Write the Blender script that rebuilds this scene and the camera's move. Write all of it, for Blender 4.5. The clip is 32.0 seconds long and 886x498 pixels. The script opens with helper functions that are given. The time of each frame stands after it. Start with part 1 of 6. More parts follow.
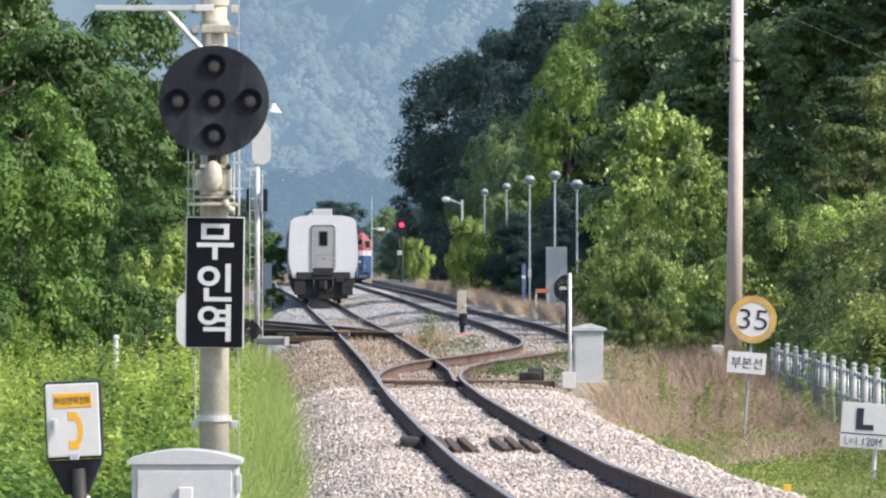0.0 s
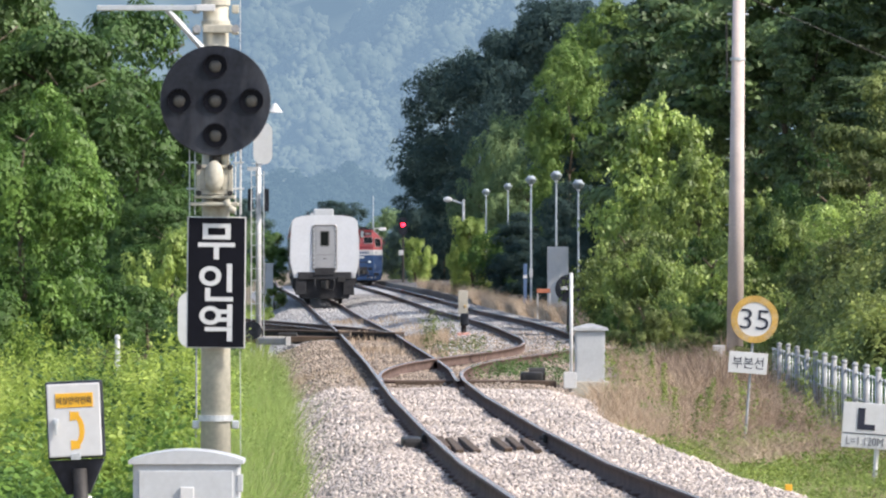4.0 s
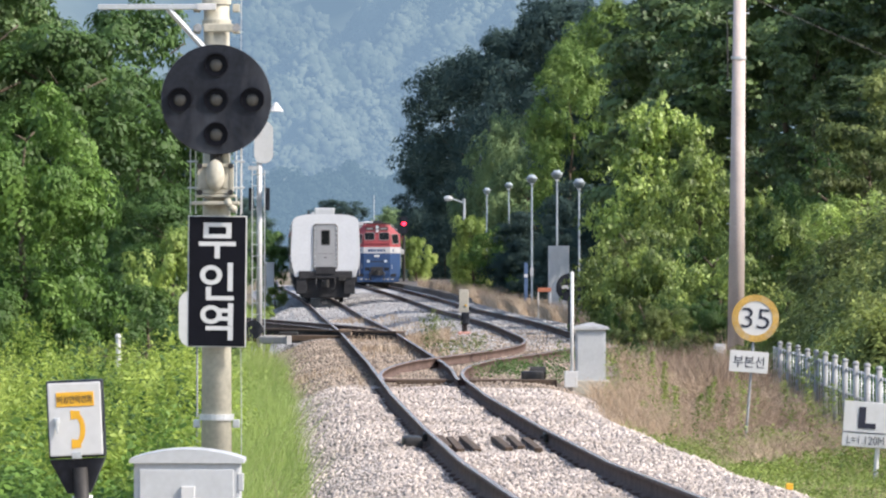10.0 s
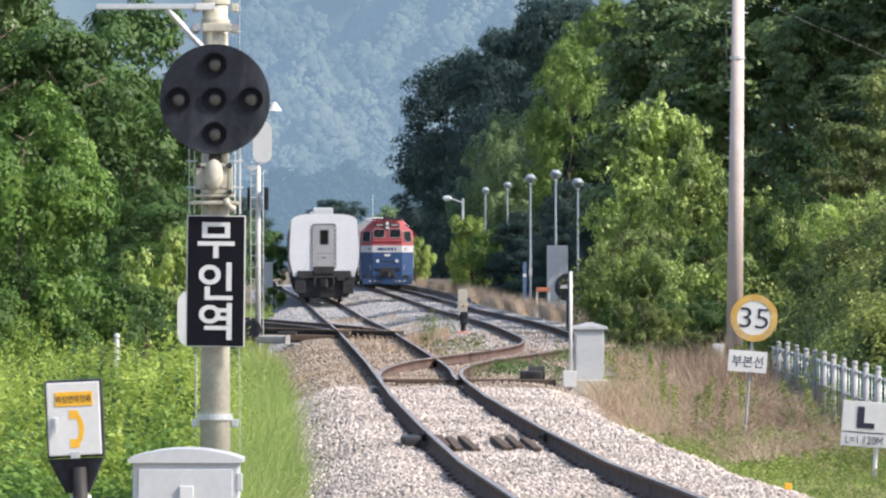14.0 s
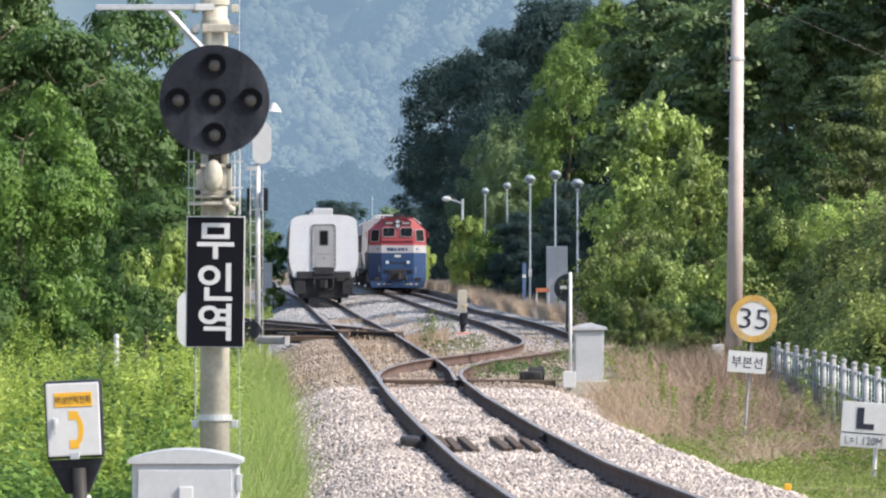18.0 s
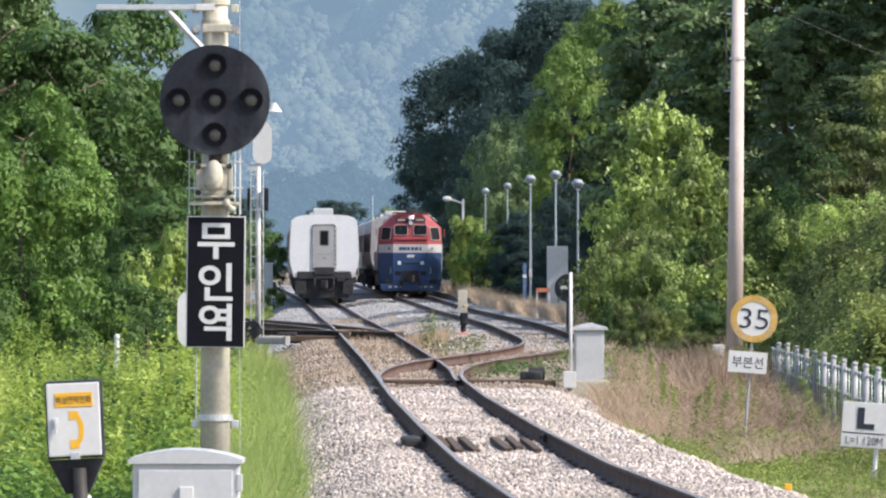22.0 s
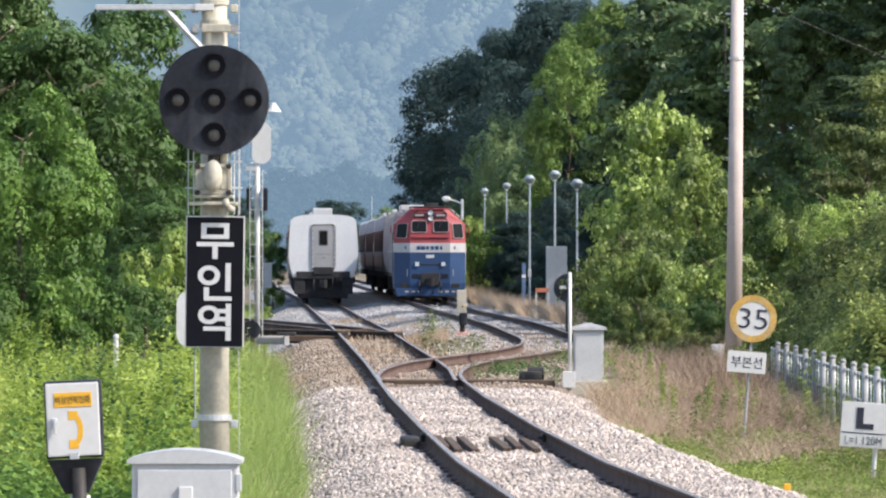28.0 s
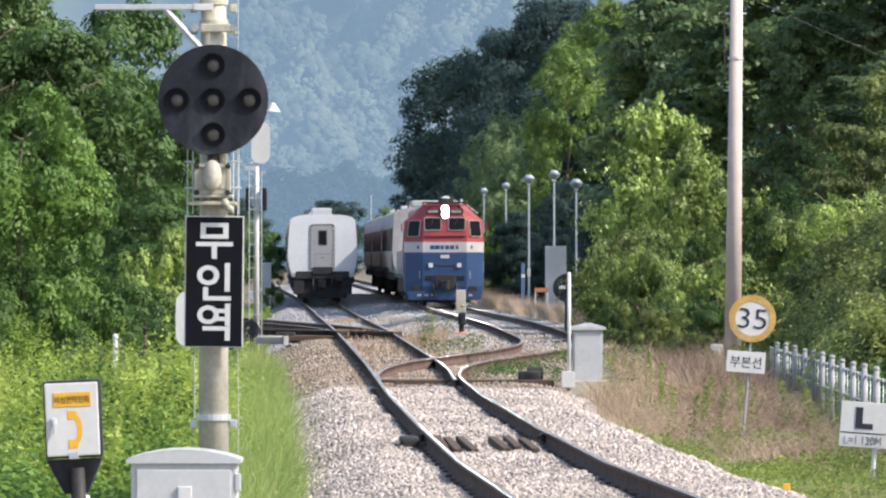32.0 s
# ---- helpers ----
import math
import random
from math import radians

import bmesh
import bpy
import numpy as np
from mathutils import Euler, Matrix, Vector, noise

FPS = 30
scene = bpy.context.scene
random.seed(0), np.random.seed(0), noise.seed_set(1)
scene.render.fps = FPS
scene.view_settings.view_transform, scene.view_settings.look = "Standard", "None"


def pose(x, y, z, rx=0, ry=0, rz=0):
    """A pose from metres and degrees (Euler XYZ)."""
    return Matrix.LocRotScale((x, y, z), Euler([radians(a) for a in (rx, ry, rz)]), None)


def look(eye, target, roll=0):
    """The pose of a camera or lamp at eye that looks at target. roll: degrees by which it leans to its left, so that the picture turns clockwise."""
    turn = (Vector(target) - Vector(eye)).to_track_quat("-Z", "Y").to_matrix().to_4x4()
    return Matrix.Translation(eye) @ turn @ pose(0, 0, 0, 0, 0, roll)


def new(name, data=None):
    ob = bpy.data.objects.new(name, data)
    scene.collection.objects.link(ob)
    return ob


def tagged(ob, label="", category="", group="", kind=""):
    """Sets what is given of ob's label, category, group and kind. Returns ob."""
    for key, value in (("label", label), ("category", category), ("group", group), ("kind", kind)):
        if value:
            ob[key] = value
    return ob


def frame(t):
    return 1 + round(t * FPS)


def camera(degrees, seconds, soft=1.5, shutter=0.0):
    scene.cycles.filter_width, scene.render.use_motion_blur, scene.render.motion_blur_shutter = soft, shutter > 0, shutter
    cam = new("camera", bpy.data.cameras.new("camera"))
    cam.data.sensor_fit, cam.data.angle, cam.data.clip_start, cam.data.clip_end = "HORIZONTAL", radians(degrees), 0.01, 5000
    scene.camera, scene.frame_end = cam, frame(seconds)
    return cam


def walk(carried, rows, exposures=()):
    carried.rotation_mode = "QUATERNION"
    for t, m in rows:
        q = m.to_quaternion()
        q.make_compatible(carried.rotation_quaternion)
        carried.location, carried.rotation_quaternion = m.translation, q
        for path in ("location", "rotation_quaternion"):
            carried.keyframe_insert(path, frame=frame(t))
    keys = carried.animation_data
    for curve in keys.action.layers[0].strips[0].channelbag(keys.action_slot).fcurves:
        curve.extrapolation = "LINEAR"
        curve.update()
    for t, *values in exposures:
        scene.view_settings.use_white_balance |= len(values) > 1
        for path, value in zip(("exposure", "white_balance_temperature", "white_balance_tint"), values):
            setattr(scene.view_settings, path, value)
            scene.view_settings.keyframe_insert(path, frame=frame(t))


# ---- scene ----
cam = camera(9.25, 32.0, soft=2.2)
EYE_Z = 2.15
# small drifts of the hand on the tripod: seconds, degrees to the left, degrees up
DRIFT = [(0, -0.0005, 0.0072), (0.5, -0.0081, 0.0076), (1, -0.0092, 0.0018), (1.5, -0.0009, 0.0009), (2, -0.0005, 0.0076),
         (2.5, -0.0092, 0.0090), (3, 0.0009, 0.0071), (3.5, 0.0094, 0.0072), (5.5, 0.0189, 0.0009), (6, 0.0179, 0.0009)]
DRIFT += [(6.5, 0.0272, 0.0004), (7, 0.0272, -0.0080), (7.5, 0.0267, -0.0080), (8, 0.0272, -0.0045), (8.5, 0.0194, -0.0072),
          (9, 0.0348, -0.0040), (9.5, 0.0357, -0.0009), (10, 0.0227, -0.0044), (10.5, 0.0267, -0.0071), (11, 0.0179, -0.0080)]
DRIFT += [(11.5, 0.0200, -0.0071), (12, 0.0258, 0.0009), (12.5, 0.0103, 0.0009), (13, 0.0, 0.0009), (13.5, 0.0090, 0.0),
          (14, 0.0090, -0.0076), (14.5, 0.0179, -0.0045), (16.5, 0.0, 0.0), (17, 0.0090, -0.0080), (17.5, 0.0090, -0.0072)]
DRIFT += [(18, 0.0045, 0.0), (18.5, 0.0, 0.0), (21, 0.0, 0.0009), (21.5, 0.0094, 0.0004), (22, 0.0090, 0.0004), (22.5, 0.0076, 0.0009),
          (23, 0.0, 0.0009), (24, 0.0085, 0.0009), (25, 0.0004, 0.0), (25.5, 0.0090, 0.0), (27.5, -0.0014, 0.0), (28, 0.0, 0.0),
          (31.5, -0.0009, 0.0), (32, -0.0081, -0.0018)]
walk(cam, [(t, pose(0, 0, EYE_Z, 90.1123 + up, 0, left)) for t, left, up in DRIFT])

# ---- light ----
SUN_AZ, SUN_EL = radians(112), radians(42)   # clockwise from +y (away from the camera): behind, to the right
world = bpy.data.worlds.new("world")
scene.world = world
world.use_nodes = True
_n = world.node_tree.nodes
_sky = _n.new("ShaderNodeTexSky")
_sky.sky_type, _sky.sun_disc, _sky.sun_elevation, _sky.sun_rotation = "NISHITA", False, SUN_EL, SUN_AZ
_sky.air_density, _sky.dust_density = 1.0, 2.0
_n["Background"].inputs["Strength"].default_value = 0.15
world.node_tree.links.new(_sky.outputs[0], _n["Background"].inputs["Color"])
sun = new("sun", bpy.data.lights.new("sun", "SUN"))
sun.data.energy, sun.data.angle, sun.data.color = 3.15, radians(0.6), (1.0, 0.91, 0.82)
_d = Vector((math.sin(SUN_AZ) * math.cos(SUN_EL), math.cos(SUN_AZ) * math.cos(SUN_EL), math.sin(SUN_EL)))
sun.matrix_world = look(_d * 50, (0, 0, 0))
scene.view_settings.exposure = 0.80


# ---- materials ----
def mat(name, base, rough=0.6, metal=0.0, var=0.12, scale=6.0, bump=0.0, fine=40.0, dirt=None, island=False, spec=0.5, alt=None, streak=1.0):
    """A procedural surface: two scales of noise over a base colour, a stain colour, fine relief."""
    m = bpy.data.materials.new(name)
    m.use_nodes = True
    nt = m.node_tree
    n, l = nt.nodes, nt.links
    p = n["Principled BSDF"]
    p.inputs["Roughness"].default_value, p.inputs["Metallic"].default_value = rough, metal
    p.inputs["Specular IOR Level"].default_value = spec
    co = n.new("ShaderNodeTexCoord")
    big, small = n.new("ShaderNodeTexNoise"), n.new("ShaderNodeTexNoise")
    big.inputs["Scale"].default_value, small.inputs["Scale"].default_value = scale, fine
    big.inputs["Detail"].default_value = small.inputs["Detail"].default_value = 4
    l.new(co.outputs["Object"], big.inputs["Vector"])
    l.new(co.outputs["Object"], small.inputs["Vector"])
    hsv = n.new("ShaderNodeHueSaturation")
    hsv.inputs["Color"].default_value = (*base, 1)
    add = n.new("ShaderNodeMath")
    add.operation = "ADD"
    l.new(big.outputs["Fac"], add.inputs[0])
    l.new(small.outputs["Fac"], add.inputs[1])
    rng = n.new("ShaderNodeMapRange")
    rng.inputs["From Min"].default_value, rng.inputs["From Max"].default_value = 0.55, 1.45
    rng.inputs["To Min"].default_value, rng.inputs["To Max"].default_value = 1 - 2 * var, 1 + 2 * var
    l.new(add.outputs[0], rng.inputs["Value"])
    value = rng.outputs[0]
    if island:
        geo = n.new("ShaderNodeNewGeometry")
        r2 = n.new("ShaderNodeMapRange")
        r2.inputs["To Min"].default_value, r2.inputs["To Max"].default_value = 1 - island, 1 + island
        l.new(geo.outputs["Random Per Island"], r2.inputs["Value"])
        mul = n.new("ShaderNodeMath")
        mul.operation = "MULTIPLY"
        l.new(value, mul.inputs[0])
        l.new(r2.outputs[0], mul.inputs[1])
        value = mul.outputs[0]
    if alt:
        # every other piece leans to a second colour
        pick = n.new("ShaderNodeMix")
        pick.data_type = "RGBA"
        wrap = n.new("ShaderNodeMath")
        wrap.operation = "FRACT"
        seven = n.new("ShaderNodeMath")
        seven.operation, seven.inputs[1].default_value = "MULTIPLY", 7.3
        l.new(geo.outputs["Random Per Island"], seven.inputs[0])
        l.new(seven.outputs[0], wrap.inputs[0])
        l.new(wrap.outputs[0], pick.inputs["Factor"])
        pick.inputs["A"].default_value, pick.inputs["B"].default_value = (*base, 1), (*alt, 1)
        l.new(pick.outputs["Result"], hsv.inputs["Color"])
    l.new(value, hsv.inputs["Value"])
    colour = hsv.outputs[0]
    if dirt:
        mix = n.new("ShaderNodeMix")
        mix.data_type = "RGBA"
        st = n.new("ShaderNodeTexNoise")
        st.inputs["Scale"].default_value, st.inputs["Detail"].default_value = scale * 0.7, 6
        run = n.new("ShaderNodeMapping")
        run.inputs["Scale"].default_value = (1, 1, streak)
        l.new(co.outputs["Object"], run.inputs["Vector"])
        l.new(run.outputs[0], st.inputs["Vector"])
        r3 = n.new("ShaderNodeMapRange")
        r3.inputs["From Min"].default_value, r3.inputs["From Max"].default_value = 0.5, 0.75
        r3.inputs["To Max"].default_value = dirt[3]
        l.new(st.outputs["Fac"], r3.inputs["Value"])
        l.new(r3.outputs[0], mix.inputs["Factor"])
        l.new(colour, mix.inputs["A"])
        mix.inputs["B"].default_value = (*dirt[:3], 1)
        colour = mix.outputs["Result"]
    l.new(colour, p.inputs["Base Color"])
    if bump:
        b = n.new("ShaderNodeBump")
        b.inputs["Strength"].default_value = bump
        b.inputs["Distance"].default_value = 0.02
        l.new(small.outputs["Fac"], b.inputs["Height"])
        l.new(b.outputs[0], p.inputs["Normal"])
    return m


def leaf_mat(name, dark, light, scale=0.5, through_share=0.35, gloss=0.35, each=0.0):
    """Leaves: each its own green between two, clumps lighter or darker, some light passing through."""
    m = bpy.data.materials.new(name)
    m.use_nodes = True
    nt = m.node_tree
    n, l = nt.nodes, nt.links
    p = n["Principled BSDF"]
    p.inputs["Roughness"].default_value = 0.5
    p.inputs["Specular IOR Level"].default_value = gloss
    geo, co, ns = n.new("ShaderNodeNewGeometry"), n.new("ShaderNodeTexCoord"), n.new("ShaderNodeTexNoise")
    ns.inputs["Scale"].default_value, ns.inputs["Detail"].default_value = scale, 3
    l.new(co.outputs["Object"], ns.inputs["Vector"])
    a = n.new("ShaderNodeMath")
    a.operation, a.inputs[1].default_value = "MULTIPLY", 0.26
    l.new(geo.outputs["Random Per Island"], a.inputs[0])
    r = n.new("ShaderNodeMapRange")
    r.inputs["From Min"].default_value, r.inputs["From Max"].default_value, r.inputs["To Max"].default_value = 0.36, 0.64, 0.74
    l.new(ns.outputs["Fac"], r.inputs["Value"])
    s = n.new("ShaderNodeMath")
    l.new(a.outputs[0], s.inputs[0])
    l.new(r.outputs[0], s.inputs[1])
    mix = n.new("ShaderNodeMix")
    mix.data_type = "RGBA"
    l.new(s.outputs[0], mix.inputs["Factor"])
    mix.inputs["A"].default_value, mix.inputs["B"].default_value = (*dark, 1), (*light, 1)
    tone, info, span = n.new("ShaderNodeHueSaturation"), n.new("ShaderNodeObjectInfo"), n.new("ShaderNodeMapRange")
    span.inputs["To Min"].default_value, span.inputs["To Max"].default_value = 1 - each, 1 + each
    l.new(info.outputs["Random"], span.inputs["Value"])
    l.new(span.outputs[0], tone.inputs["Value"])
    l.new(mix.outputs["Result"], tone.inputs["Color"])
    l.new(tone.outputs[0], p.inputs["Base Color"])
    tr, ms = n.new("ShaderNodeBsdfTranslucent"), n.new("ShaderNodeMixShader")
    l.new(tone.outputs[0], tr.inputs["Color"])
    ms.inputs[0].default_value = through_share
    l.new(p.outputs[0], ms.inputs[1])
    l.new(tr.outputs[0], ms.inputs[2])
    l.new(ms.outputs[0], n["Material Output"].inputs["Surface"])
    return m


def hill_mat(name, dark, light, haze_colour, share):
    """The distant mountainside: wooded green, with distance haze mixed in as emission."""
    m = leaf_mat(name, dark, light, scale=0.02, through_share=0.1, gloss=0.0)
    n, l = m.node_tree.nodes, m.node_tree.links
    haze, mix = n.new("ShaderNodeEmission"), n.new("ShaderNodeMixShader")
    haze.inputs["Color"].default_value, haze.inputs["Strength"].default_value = (*haze_colour, 1), 0.95
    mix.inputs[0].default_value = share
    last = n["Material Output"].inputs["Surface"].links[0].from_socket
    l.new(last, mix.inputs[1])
    l.new(haze.outputs[0], mix.inputs[2])
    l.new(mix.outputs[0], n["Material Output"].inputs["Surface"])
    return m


def glow_mat(name, colour, strength):
    m = bpy.data.materials.new(name)
    m.use_nodes = True
    p = m.node_tree.nodes["Principled BSDF"]
    p.inputs["Base Color"].default_value = (*colour, 1)
    p.inputs["Emission Color"].default_value, p.inputs["Emission Strength"].default_value = (*colour, 1), strength
    return m


M_SOIL = mat("soil", (0.19, 0.15, 0.10), 0.95, var=0.2, scale=0.8, bump=0.6, fine=9, dirt=(0.10, 0.12, 0.04, 0.8))
M_BALLAST = mat("ballast_bed", (0.30, 0.26, 0.225), 0.95, var=0.25, scale=3.0, bump=1.0, fine=22)
M_BED_FAR = mat("oily_ballast", (0.22, 0.185, 0.15), 0.95, var=0.3, scale=0.5, bump=1.0, fine=14, dirt=(0.10, 0.075, 0.05, 0.8))
M_BED_GREY = mat("grey_ballast_bed", (0.34, 0.335, 0.335), 0.95, var=0.15, scale=0.7, bump=0.4, fine=14, dirt=(0.25, 0.23, 0.20, 0.5))
M_STONE = mat("ballast_stone", (0.515, 0.445, 0.39), 0.9, var=0.2, scale=0.45, fine=30, island=0.45, alt=(0.36, 0.32, 0.30), dirt=(0.27, 0.235, 0.205, 0.8))
M_STONE_BROWN = mat("ballast_stone_brown", (0.40, 0.32, 0.25), 0.9, var=0.3, scale=0.5, fine=30, island=0.3, alt=(0.28, 0.235, 0.195), dirt=(0.13, 0.10, 0.08, 0.7))
M_STONE_GREY = mat("ballast_stone_grey", (0.41, 0.40, 0.395), 0.9, var=0.2, scale=0.25, fine=30, island=0.15, alt=(0.37, 0.36, 0.36))
M_RAIL = mat("rail_rust", (0.125, 0.088, 0.077), 0.9, 0.0, spec=0.1, var=0.25, scale=2.0, fine=30, bump=0.2)
M_RAILTOP = mat("rail_worn_top", (0.36, 0.28, 0.26), 0.20, 0.0, spec=0.5, var=0.2, scale=1.2, fine=18)
M_SLEEPER = mat("sleeper_wood", (0.085, 0.058, 0.04), 0.9, var=0.25, scale=2.0, fine=25, bump=0.5)
M_STEEL_DARK = mat("dark_steel", (0.035, 0.033, 0.032), 0.6, 0.3, var=0.25, scale=4, fine=30)
M_CONCRETE = mat("concrete", (0.47, 0.44, 0.37), 0.85, var=0.12, scale=1.6, fine=24, bump=0.2, dirt=(0.22, 0.20, 0.16, 0.5))
M_POLE = mat("pole_concrete", (0.56, 0.47, 0.43), 0.85, var=0.1, scale=1.2, fine=30, bump=0.2, dirt=(0.3, 0.25, 0.22, 0.4))
M_WHITE = mat("white_enamel", (0.62, 0.62, 0.615), 0.4, var=0.05, scale=2.5, fine=14, dirt=(0.5, 0.48, 0.44, 0.35))
M_CREAM = mat("cream_paint", (0.455, 0.43, 0.35), 0.6, var=0.14, scale=4, fine=24, dirt=(0.23, 0.19, 0.13, 0.75), streak=0.3)
M_GREY = mat("grey_paint", (0.50, 0.515, 0.525), 0.5, var=0.06, scale=2, fine=20, dirt=(0.36, 0.35, 0.32, 0.4))
M_BLUEGREY = mat("blue_grey_paint", (0.36, 0.42, 0.47), 0.55, var=0.08, scale=2, fine=20, dirt=(0.22, 0.22, 0.2, 0.4))
M_BLACK = mat("black_paint", (0.012, 0.014, 0.021), 0.5, var=0.4, scale=5, fine=22, dirt=(0.07, 0.074, 0.085, 0.9), spec=0.3, streak=0.3)
M_BLACKPLATE = mat("black_plate", (0.006, 0.006, 0.010), 0.45, var=0.2, scale=3, fine=16, spec=0.15)
M_GALV = mat("galvanised", (0.58, 0.60, 0.61), 0.45, 0.5, var=0.1, scale=5, fine=40)
M_FENCE = mat("fence_paint", (0.32, 0.33, 0.34), 0.7, var=0.15, scale=5, fine=40, dirt=(0.2, 0.18, 0.16, 0.6))
M_YELLOW = mat("yellow_enamel", (0.78, 0.42, 0.03), 0.45, var=0.06, scale=6, fine=30)
M_AMBER = mat("weathered_amber_paint", (0.50, 0.31, 0.075), 0.7, var=0.2, scale=5, fine=30, dirt=(0.36, 0.33, 0.28, 0.8))
M_INK = mat("black_lettering", (0.02, 0.022, 0.04), 0.5)
M_SIGNBLUE = mat("blue_enamel", (0.09, 0.15, 0.27), 0.6, var=0.15, scale=5)
M_RED = mat("red_paint", (0.30, 0.045, 0.052), 0.5, var=0.12, scale=1.2, fine=10, dirt=(0.17, 0.05, 0.05, 0.7), streak=0.4)
M_BLUE = mat("blue_paint", (0.017, 0.052, 0.140), 0.5, var=0.12, scale=1.2, fine=10, dirt=(0.03, 0.045, 0.08, 0.8), streak=0.4)
M_BAND = mat("white_band", (0.45, 0.45, 0.46), 0.5, var=0.08, scale=1.5, fine=12, dirt=(0.33, 0.32, 0.31, 0.5))
M_COACH = mat("coach_white", (0.63, 0.64, 0.66), 0.45, var=0.05, scale=1.6, fine=9, dirt=(0.50, 0.49, 0.48, 0.5), streak=0.25)
M_COACH_SIDE = mat("coach_side", (0.27, 0.265, 0.265), 0.4, 0.1, var=0.1, scale=0.8, fine=10, dirt=(0.16, 0.15, 0.14, 0.5))
M_HAULED = mat("hauled_coach_side", (0.46, 0.45, 0.46), 0.85, 0.0, spec=0.1, var=0.12, scale=0.8, fine=10, dirt=(0.06, 0.055, 0.05, 0.5))
M_BEIGE = mat("beige_panel", (0.40, 0.33, 0.26), 0.7, var=0.15, scale=1.0, fine=9, dirt=(0.2, 0.16, 0.13, 0.7), streak=0.3)
M_FRAME = mat("window_rubber_red", (0.34, 0.27, 0.27), 0.6, var=0.15, scale=5, fine=20)
M_MAROON = mat("coach_maroon", (0.22, 0.04, 0.035), 0.45, var=0.1, scale=0.8, fine=10)
M_DOOR = mat("stainless_door", (0.42, 0.41, 0.41), 0.45, 0.4, var=0.08, scale=2, fine=16)
M_RUBBER = mat("rubber", (0.16, 0.155, 0.15), 0.8, var=0.25, scale=5, fine=22)
M_UNDER = mat("underframe_grime", (0.042, 0.042, 0.045), 0.9, spec=0.1, var=0.3, scale=2, fine=20)
M_GLASS = mat("dark_glass", (0.010, 0.012, 0.013), 0.10, var=0.1, spec=0.12)
M_LENS = mat("signal_lens", (0.050, 0.047, 0.040), 0.45, var=0.3, scale=30, fine=90)
M_REDSIGNAL = glow_mat("red_signal_glow", (1.0, 0.02, 0.05), 3.5)
M_HEADLIGHT = glow_mat("headlight_glow", (1.0, 0.97, 0.86), 2400.0)
M_MARKER = mat("clear_marker_lens", (0.55, 0.62, 0.70), 0.15, var=0.1, scale=20)
M_GLOBE = mat("globe_plastic", (0.22, 0.27, 0.27), 0.35, var=0.1, scale=6)
M_LAMPGLASS = mat("headlight_glass", (0.72, 0.74, 0.76), 0.2, var=0.05, scale=20)
M_PINK = mat("faded_red_base", (0.62, 0.32, 0.27), 0.7, var=0.2, scale=6, fine=30)
M_ORANGE = mat("orange_board", (0.55, 0.20, 0.11), 0.7, var=0.2, scale=3)
M_BARK = mat("bark", (0.11, 0.085, 0.06), 0.95, var=0.25, scale=3, fine=20, bump=0.6)
M_PLATFORM = mat("platform_concrete", (0.13, 0.12, 0.11), 0.9, var=0.25, scale=1, fine=14, bump=0.3, dirt=(0.06, 0.05, 0.04, 0.6))
L_DARK = leaf_mat("leaf_deep", (0.034, 0.066, 0.025), (0.175, 0.262, 0.092), gloss=0.6, each=0.25)
L_MID = leaf_mat("leaf_mid", (0.055, 0.125, 0.034), (0.170, 0.295, 0.082), each=0.25)
# darker green; on shrubs and loop weeds it paints in shaded gaps
L_SHADY = leaf_mat("leaf_shady", (0.040, 0.085, 0.024), (0.120, 0.215, 0.058), each=0.15)
L_LIGHT = leaf_mat("leaf_light", (0.145, 0.225, 0.05), (0.54, 0.65, 0.20), through_share=0.42, each=0.2)
L_OLIVE = leaf_mat("leaf_olive", (0.074, 0.105, 0.034), (0.225, 0.270, 0.085), each=0.25)
L_BRIGHT = leaf_mat("leaf_bright", (0.050, 0.112, 0.023), (0.178, 0.295, 0.062), each=0.25)
L_PLUME = leaf_mat("leaf_plume", (0.082, 0.160, 0.034), (0.222, 0.315, 0.088), each=0.12)
L_VINE = leaf_mat("leaf_vine", (0.040, 0.088, 0.020), (0.50, 0.63, 0.17), scale=0.9, gloss=0.6, each=0.35)
L_CREEP = leaf_mat("leaf_creeper", (0.042, 0.078, 0.022), (0.52, 0.60, 0.18), scale=0.45, gloss=0.5)
# these two leaf colours are shifted to stand for distance haze
L_FAR = leaf_mat("leaf_far_haze_tint", (0.064, 0.102, 0.098), (0.084, 0.130, 0.118), scale=0.3, through_share=0.5, gloss=0.0, each=0.15)
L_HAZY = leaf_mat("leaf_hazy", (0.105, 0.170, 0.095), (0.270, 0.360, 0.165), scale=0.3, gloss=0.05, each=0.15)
L_WEED = leaf_mat("weed", (0.165, 0.265, 0.044), (0.52, 0.62, 0.145), scale=0.8, through_share=0.45)
L_GRASS = leaf_mat("grass_blade", (0.225, 0.325, 0.075), (0.50, 0.60, 0.19), scale=1.5, through_share=0.45)
L_DRY = leaf_mat("dry_grass", (0.30, 0.21, 0.14), (0.74, 0.59, 0.43), scale=1.0, through_share=0.35, gloss=0.2)
L_STALK = leaf_mat("dead_stalk", (0.16, 0.11, 0.08), (0.48, 0.37, 0.28), scale=1.0, through_share=0.1, gloss=0.2)
L_VERGE = leaf_mat("verge_leaf", (0.095, 0.155, 0.034), (0.33, 0.41, 0.10), scale=1.0, through_share=0.4)
# distance haze is put into these two as a pale blue glow
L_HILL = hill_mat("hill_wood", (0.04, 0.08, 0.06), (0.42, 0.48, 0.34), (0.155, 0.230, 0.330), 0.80)
